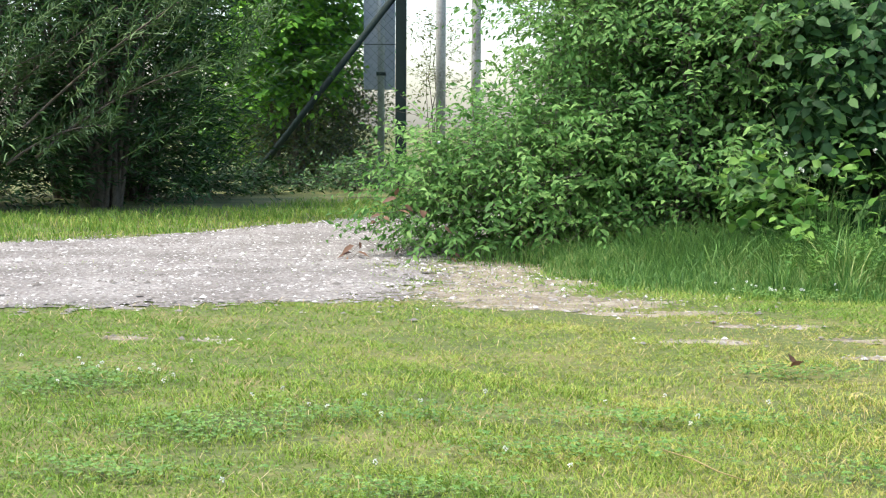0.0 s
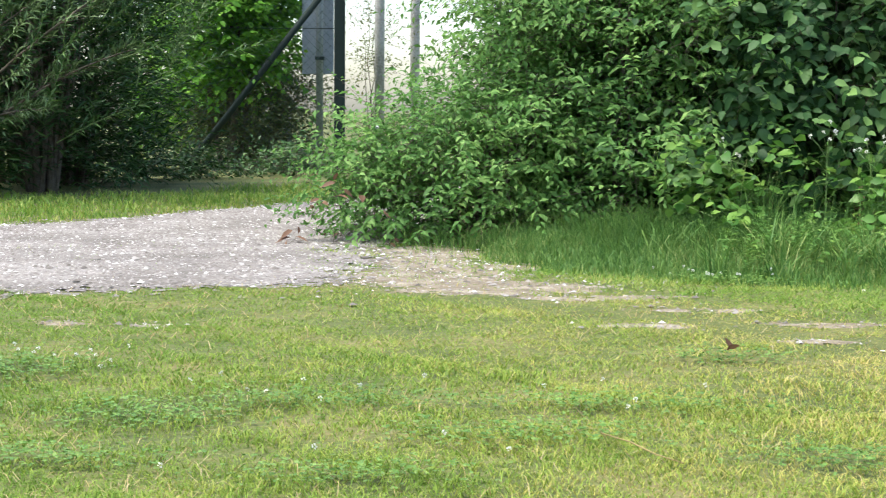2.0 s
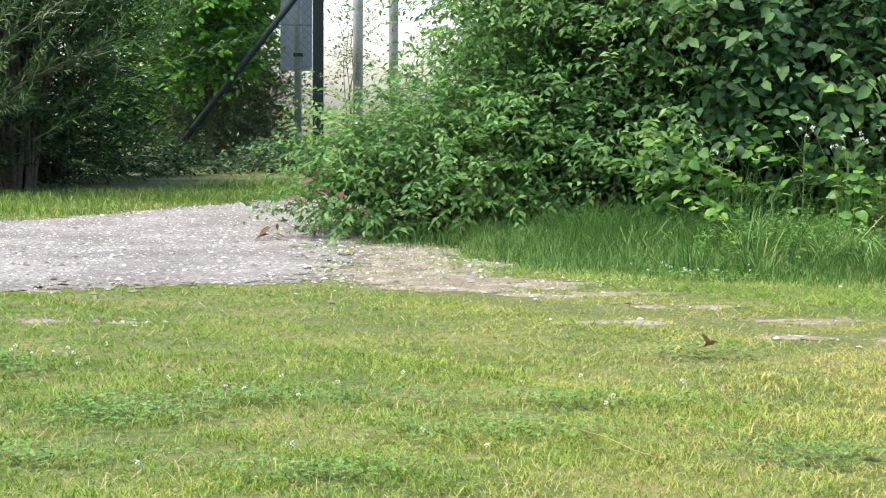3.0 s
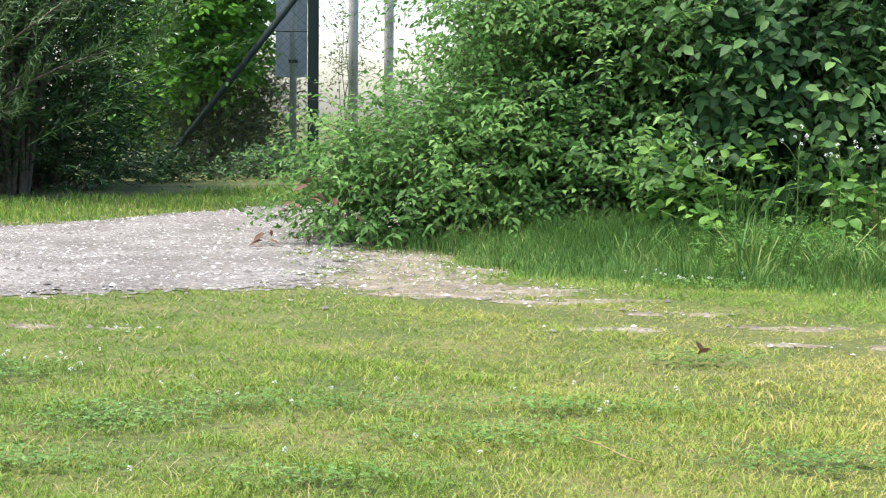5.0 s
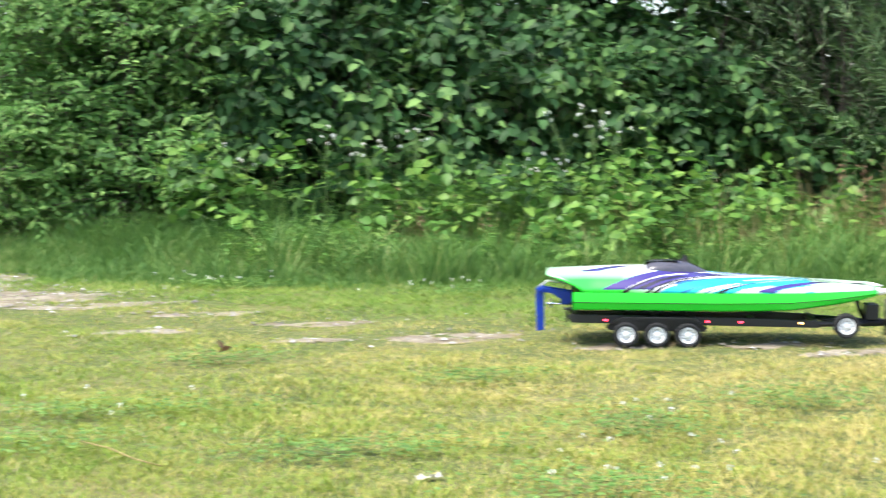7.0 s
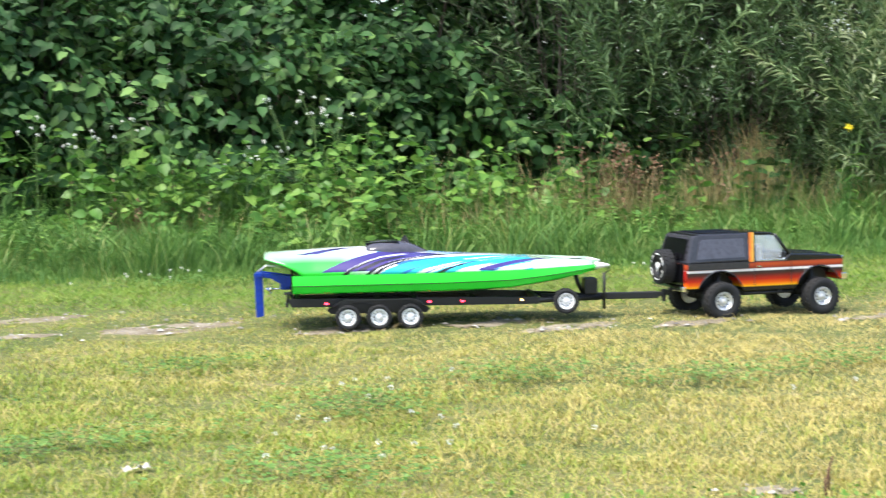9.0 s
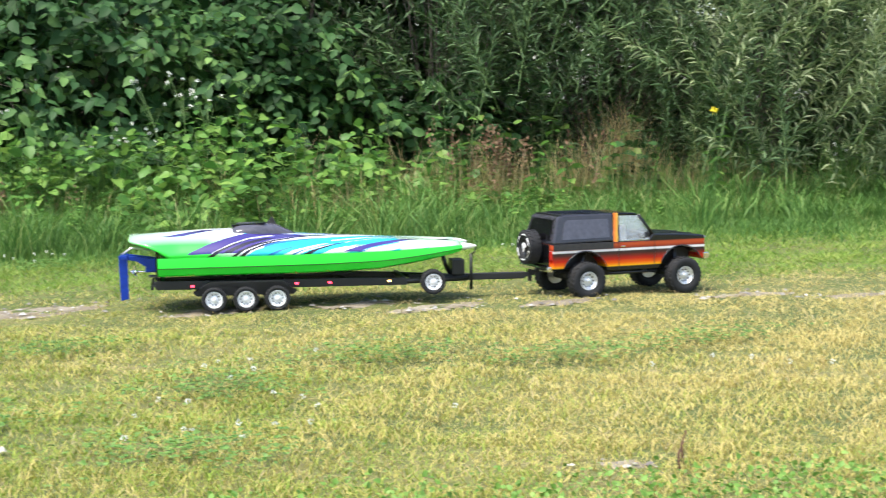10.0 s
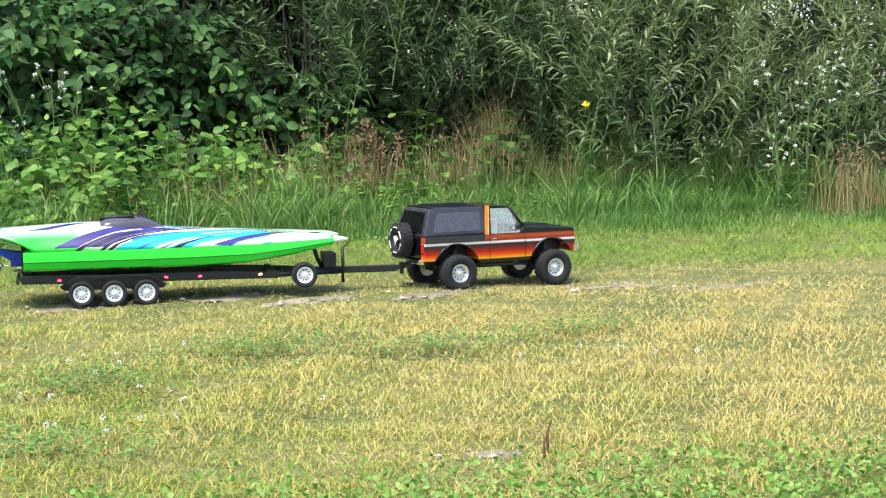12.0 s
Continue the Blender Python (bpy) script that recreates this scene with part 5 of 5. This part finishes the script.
    part("grille_frame", box(0.2355, 0, 0.1335, 0.006, 0.186, 0.003, 0.001), CHROME, t)
    for k in range(4):
        part("hood_badge", box(0.232, -0.045 + k * 0.03, 0.1725, 0.002, 0.006, 0.003, 0.0005), WHITE, t, "small pale bar on the hood edge")
    part("front_bumper", prism([(0.228, 0.104), (0.246, 0.106), (0.249, 0.115), (0.246, 0.124), (0.228, 0.124)], -0.098, 0.098, 0.002), CHROME, t, "chrome front bumper")
    part("rear_bumper", prism([(-0.256, 0.088), (-0.27, 0.09), (-0.272, 0.098), (-0.27, 0.105), (-0.256, 0.105)], -0.09, 0.09, 0.002), CHROME, t, "chrome rear bumper")
    part("number_plate", box(0.2505, 0.0, 0.108, 0.0015, 0.03, 0.014, 0.0005), WHITE, t, "blank white plate")
    part("tailgate", box(-0.2585, 0, 0.135, 0.003, 0.15, 0.06, 0.002), GLOSSBLACK, t)
    rear = part("rear_window", quad_slab([(-0.2585, 0.07, 0.178), (-0.2585, -0.07, 0.178), (-0.2405, -0.062, 0.233), (-0.2405, 0.062, 0.233)], 0.002), GLOSSBLACK, t, "dark rear window")
    part("axle", rod([(0.156, -0.085, 0.0515), (0.156, 0.085, 0.0515)], 0.009, 10), FRAMEBLACK, t)
    part("axle", rod([(-0.156, -0.085, 0.0515), (-0.156, 0.085, 0.0515)], 0.009, 10), FRAMEBLACK, t)
    for x in (-0.156, 0.156):
        d = part("differential", lathe([(0.0001, -0.018), (0.014, -0.014), (0.018, 0), (0.014, 0.014), (0.0001, 0.018)], 16, "x"), FRAMEBLACK, t)
        d.location = (x, 0.02, 0.058)
    part("gearbox", box(0, 0, 0.08, 0.12, 0.06, 0.03, 0.006), FRAMEBLACK, t)
    part("wheel_well", box(0, 0, 0.115, 0.42, 0.1, 0.05, 0.004), BLACKPLASTIC, t)
    part("driveshaft", rod([(0.14, 0.02, 0.062), (0.0, 0.01, 0.075), (-0.14, 0.02, 0.062)], 0.005, 8), FRAMEBLACK, t)
    part("hitch", box(-0.272, 0, 0.074, 0.03, 0.016, 0.008, 0.001), FRAMEBLACK, t)
    part("hitch_post", box(-0.282, 0, 0.064, 0.008, 0.012, 0.034, 0.001), FRAMEBLACK, t)
    for x in (-0.156, 0.156):
        for s in (-1, 1):
            make_wheel(t, x, s * 0.1, 0.0515, 0.0525, 0.044, 0.0265, SILVER, s)
    sp = make_wheel(t, -0.284, 0.0, 0.152, 0.048, 0.036, 0.026, BLACKPLASTIC, -1, 24, "x", 6)
    for k in range(6):
        a0 = k * 60
        part("tyre_mark", rod([(x, -0.0185, z) for x, z in arch(0, 0, 0.036, a0 + 8, a0 + 46, 5)], 0.0016, 5), WHITE, sp, "white mark on the spare tyre")
    part("cover_emblem", prism([(-0.012, 0.006), (-0.004, 0.012), (0.008, 0.01), (0.013, 0.002), (0.004, -0.004), (-0.002, -0.014), (-0.006, -0.004)], -0.0175, -0.0155, 0), WHITE, sp, "plain white shape on the spare wheel")
    part("spare_bracket", box(-0.264, 0, 0.15, 0.012, 0.03, 0.03, 0.002), FRAMEBLACK, t)
    for o in t.children:
        if o.name.split(".")[0] not in ("wheel", "axle", "differential", "driveshaft", "spring", "hitch", "hitch_post", "number_plate"):
            o.location.z -= 0.011
    for o in t.children:
        if o.name.split(".")[0] in ("wheel",) and o.location.x < -0.2:
            o.location.z -= 0.008
        if o.name.startswith("number_plate"):
            o.location.z -= 0.011
    return t


truck = build_truck()
truck.matrix_basis = pose(2.908, 3.746, 0.002, 0, 0, -7)


def build_trailer():
    t = tagged(new("boat_trailer"), "black three-axle model boat trailer with white wheels and small lit markers", "trailer")
    for s in (-1, 1):
        part("side_rail", prism([(-0.235, 0.06), (0.44, 0.056), (0.44, 0.074), (0.3, 0.079), (-0.235, 0.084), (-0.243, 0.078)], s * 0.085 - 0.006, s * 0.085 + 0.006, 0.0015), FRAMEBLACK, t)
        part("drawbar_arm", rod([(0.435, s * 0.085, 0.066), (0.62, s * 0.012, 0.062)], 0.0085, 6), FRAMEBLACK, t)
        f = [(-0.132, 0.052)] + arch(-0.084, 0.036, 0.041, 170, 95, 5) + arch(0.084, 0.036, 0.041, 85, 10, 5) + [(0.13, 0.052), (0.135, 0.052)] + arch(0.084, 0.036, 0.046, 12, 85, 5) + arch(-0.084, 0.036, 0.046, 95, 168, 5) + [(-0.137, 0.052)]
        part("mudguard", prism(f, s * 0.092, s * 0.12, 0.0008), BLACKPLASTIC, t, "black mudguard over three wheels")
        for x in (-0.084, 0.0, 0.084):
            make_wheel(t, x, s * 0.117, 0.034, 0.034, 0.032, 0.0225, WHITERIM, s, 22, "y", 10)
        part("bunk", box(0.06, s * 0.05, 0.0885, 0.52, 0.018, 0.008, 0.002), RUBBER, t, "black padded bunk")
        for x, m, lab in ((-0.14, REDLED, "red marker light"), (0.138, REDLED, "red marker light"), (0.228, REDLED, "red marker light"), (0.39, AMBERLED, "amber marker light")):
            part("marker_light", box(x, s * 0.0925, 0.0685, 0.009, 0.004, 0.005, 0.001), m, t, lab)
    for x in (-0.22, -0.1, 0.0, 0.1, 0.26, 0.43):
        part("cross_member", box(x, 0, 0.072, 0.014, 0.17, 0.012, 0.001), FRAMEBLACK, t)
    for x in (-0.084, 0.0, 0.084):
        part("axle", rod([(x, -0.11, 0.034), (x, 0.11, 0.034)], 0.005, 8), FRAMEBLACK, t)
    part("tongue", box(0.62, 0, 0.064, 0.33, 0.022, 0.018, 0.002), FRAMEBLACK, t)
    part("coupler", prism([(0.78, 0.058), (0.805, 0.062), (0.815, 0.064), (0.815, 0.07), (0.78, 0.073)], -0.008, 0.008, 0.002), FRAMEBLACK, t)
    part("winch_box", box(0.592, 0, 0.094, 0.036, 0.06, 0.042, 0.002), BLACKPLASTIC, t, "black box on the tongue")
    part("bow_post", rod([(0.575, 0, 0.07), (0.56, 0, 0.1), (0.55, 0, 0.135)], 0.006, 8), BLACKPLASTIC, t)
    part("bow_stop", box(0.545, 0, 0.142, 0.018, 0.04, 0.014, 0.003), RUBBER, t)
    part("jack", rod([(0.63, -0.018, 0.03), (0.63, -0.018, 0.13)], 0.0045, 8), FRAMEBLACK, t)
    part("jack_handle", rod([(0.63, -0.018, 0.128), (0.642, -0.018, 0.136), (0.642, -0.018, 0.146)], 0.0025, 6), FRAMEBLACK, t)
    part("spare_hub", rod([(0.508, -0.05, 0.065), (0.508, -0.1, 0.065)], 0.006, 8), FRAMEBLACK, t)
    make_wheel(t, 0.508, -0.108, 0.065, 0.034, 0.032, 0.0225, WHITERIM, -1, 22, "y", 10)
    part("rear_light_bar", box(-0.246, 0, 0.068, 0.008, 0.2, 0.012, 0.001), BLACKPLASTIC, t)
    return t


trailer = build_trailer()
TRAILER_POSE = pose(1.883, 4.073, 0.002, 0, 0, -21)
trailer.matrix_basis = TRAILER_POSE


def loft(sections, smooth=True, cap=True):
    bm = bmesh.new()
    rings = [[bm.verts.new(p) for p in sec] for sec in sections]
    n = len(rings[0])
    for a, b in zip(rings, rings[1:]):
        for k in range(n):
            f = bm.faces.new((a[k], a[(k + 1) % n], b[(k + 1) % n], b[k]))
            f.smooth = smooth
    if cap:
        bm.faces.new(rings[0][::-1])
        bm.faces.new(rings[-1])
    bmesh.ops.recalc_face_normals(bm, faces=bm.faces)
    return bm


def build_boat():
    b = tagged(new("model_boat"), "bright green model speedboat with white and purple deck on trailer", "model boat")
    xs = np.concatenate([np.linspace(-0.23, 0.3, 9), np.linspace(0.36, 0.622, 9)])

    def sheer(x):
        return float(np.interp(x, [-0.23, 0.1, 0.4, 0.6], [0.147, 0.149, 0.152, 0.161]))

    def beam(x):
        return float(np.interp(x, [-0.23, 0.15, 0.35, 0.48, 0.58, 0.622], [0.124, 0.126, 0.121, 0.107, 0.09, 0.079]))

    def keel(x):
        return float(np.interp(x, [-0.23, 0.2, 0.36, 0.48, 0.58, 0.622], [0.093, 0.094, 0.1, 0.118, 0.14, 0.157]))

    for s in (-1, 1):
        secs = []
        for x in xs:
            o, i, zt, zk = beam(x), float(np.interp(x, [-0.23, 0.4, 0.6], [0.05, 0.052, 0.073])), sheer(x), keel(x)
            q = (zt - zk)
            secs.append([(x, s * o, zt), (x, s * (o + 0.0012), zk + q * 0.52), (x, s * (o - 0.002), zk + q * 0.48), (x, s * (o - 0.008), zk + q * 0.16), (x, s * (o - 0.014), zk + q * 0.1),
                         (x, s * (0.45 * o + 0.55 * i), zk), (x, s * i, zk + q * 0.12), (x, s * i, zt)])
        part("hull_side", loft(secs, False), HULLGREEN, b, "glossy bright green sponson hull")
        part("rub_line", rod([(x, s * (beam(x) + 0.0012), keel(x) + (sheer(x) - keel(x)) * 0.5) for x in xs[:-2]], 0.0008, 4), BLACKPLASTIC, b, "thin dark line along the hull")
        part("ride_plate", box(-0.235, s * 0.075, 0.097, 0.04, 0.035, 0.003, 0.0008), BLACKPLASTIC, b)
    part("tunnel", loft([[(x, 0.056, sheer(x) - 0.004), (x, 0.056, 0.125 + 0.02 * max(0, x)), (x, -0.056, 0.125 + 0.02 * max(0, x)), (x, -0.056, sheer(x) - 0.004)] for x in np.linspace(-0.228, 0.5, 6)], False), HULLGREEN, b)
    # deck
    dx = np.concatenate([np.linspace(-0.305, -0.23, 4), np.linspace(-0.2, 0.59, 24)])
    secs = []
    for x in dx:
        o = float(np.interp(x, [-0.305, -0.23, 0.6], [0.092, 0.122, 0.122])) if x < -0.2 else beam(x) - 0.0015
        z0 = float(np.interp(x, [-0.305, -0.24, -0.2], [0.193, 0.172, 0.151])) if x < -0.2 else sheer(x) + 0.0005
        top = float(np.interp(x, [-0.305, -0.2, -0.1, 0.0, 0.1, 0.2, 0.35, 0.5, 0.57], [0.203, 0.209, 0.214, 0.216, 0.203, 0.195, 0.187, 0.175, 0.166]))
        crest = 0.55 if x < 0.2 else float(np.interp(x, [0.2, 0.5], [0.55, 0.62]))
        ring = [(x, -o, z0)]
        for u in np.linspace(-0.94, 0.94, 15):
            h = 1 - abs(u) ** 2.2
            sp = 0.0 if x < 0.3 else (x - 0.3) / 0.3 * 0.012
            ring.append((x, u * o, z0 + (top - z0) * h ** 0.75 + sp * (math.exp(-((abs(u) - crest) / 0.25) ** 2) - 0.3)))
        ring += [(x, o, z0), (x, o * 0.9, z0 - 0.004), (x, -o * 0.9, z0 - 0.004)]
        secs.append(ring)
    part("deck", loft(secs), DECK, b, "white deck with slanting purple and turquoise flashes")
    # canopy
    secs = []
    for x in np.linspace(-0.03, 0.145, 12):
        q = (x + 0.03) / 0.175
        base = float(np.interp(x, [-0.03, 0.0, 0.1, 0.145], [0.2, 0.205, 0.198, 0.196]))
        top = float(np.interp(x, [-0.03, -0.02, 0.0, 0.05, 0.09, 0.145], [0.222, 0.228, 0.231, 0.231, 0.225, 0.199]))
        hw = float(np.interp(x, [-0.03, 0.03, 0.145], [0.06, 0.062, 0.028]))
        secs.append([(x, hw * math.cos(a), base - 0.012 + (top - base + 0.012) * max(0.0, math.sin(a)) ** 0.7) for a in np.linspace(0, math.pi, 13)])
    part("canopy", loft(secs), QUARTER, b, "smoked grey cockpit canopy")
    part("cockpit_rim", prism([(-0.032, 0.222), (0.06, 0.2275), (0.06, 0.2315), (-0.032, 0.2265)], -0.035, 0.035, 0.0015), GLOSSBLACK, b, "black cockpit edge")
    part("fin", prism([(0.062, 0.225), (0.092, 0.222), (0.082, 0.243), (0.078, 0.245)], -0.0018, 0.0018, 0.0004), HARDTOP, b, "small grey fin")
    part("bow_cap", box(0.555, 0, 0.167, 0.03, 0.04, 0.006, 0.002), BLACKPLASTIC, b, "black bow cap")
    for s in (-1, 1):
        part("bow_tip", lathe([(0.011, -0.02), (0.008, 0.0), (0.003, 0.018), (0.0001, 0.022)], 12, "x"), WHITE, b, "white bow tip").location = (0.614, s * 0.0775, 0.157)
    # stern gear
    part("transom", box(-0.232, 0, 0.138, 0.006, 0.2, 0.07, 0.002), GLOSSBLACK, b)
    part("stern_bracket", prism([(-0.232, 0.138), (-0.318, 0.15), (-0.318, 0.138), (-0.29, 0.134), (-0.25, 0.11), (-0.232, 0.108)], -0.03, -0.022, 0.001), BLUE, b, "blue metal bracket")
    part("stern_bracket", prism([(-0.232, 0.138), (-0.318, 0.15), (-0.318, 0.138), (-0.29, 0.134), (-0.25, 0.11), (-0.232, 0.108)], 0.022, 0.03, 0.001), BLUE, b, "blue metal bracket")
    part("rudder", prism([(-0.334, 0.15), (-0.311, 0.15), (-0.309, 0.034), (-0.33, 0.03)], -0.052, -0.047, 0.001), BLUE, b, "tall blue rudder blade")
    part("rudder_arm", box(-0.322, -0.035, 0.146, 0.02, 0.05, 0.01, 0.001), BLUE, b)
    part("strut", box(-0.25, 0.0, 0.112, 0.03, 0.05, 0.02, 0.003), BLUE, b, "blue propeller strut")
    part("prop_shaft", rod([(-0.23, -0.02, 0.104), (-0.3, -0.02, 0.104)], 0.0025, 8), CHROME, b, "steel propeller shaft")
    bm = lathe([(0.0001, -0.305), (0.004, -0.302), (0.005, -0.29), (0.004, -0.284), (0.0001, -0.282)], 12, "x")
    for k in range(3):
        m = Matrix.Rotation(k * 2.094, 4, "X") @ Matrix.Translation((-0.293, 0, 0.009)) @ Matrix.Rotation(0.6, 4, "Z") @ Matrix.Diagonal((0.0015, 0.012, 0.014, 1))
        bmesh.ops.create_cube(bm, size=1, matrix=m)
    part("propeller", bm, CHROME, b, "three-bladed propeller").location = (0, -0.02, 0.104)
    part("cable", rod([(-0.24, -0.05, 0.165), (-0.3, -0.055, 0.172), (-0.325, -0.05, 0.155)], 0.003, 6), SILVER, b, "grey hose")
    return b


boat = build_boat()
boat.matrix_basis = TRAILER_POSE


def build_stems():
    # upright stems at the foot of the bushes, green and dry
    for name, m, n, x0, x1, lab in (("tall_grass", TALL, 2600, 1.2, 6.4, "tall upright green grass stems before the bushes"), ("dry_stems", DRY, 420, 2.2, 5.4, "thin straw-brown upright grass stems before the bushes")):
        cx = rng.uniform(x0, x1, n // 18 + 1)
        x = np.repeat(cx, 18)[:n] + rng.normal(0, 0.06, n)
        y = hedge_line(x) + 0.12 - np.repeat(rng.uniform(0, 0.4, len(cx)), 18)[:n] + rng.normal(0, 0.04, n)
        high = np.repeat(rng.uniform(0.26, 0.52, len(cx)), 18)[:n] * rng.uniform(0.6, 1.1, n)
        tagged(new(name, blade_mesh(name, np.column_stack([x, y]), height_at(x, y) - 0.003, high, rng.uniform(0.002, 0.0045, n), rng.uniform(0.05, 0.35, n), m, 1)), lab, "grass", kind="stuff")


build_stems()
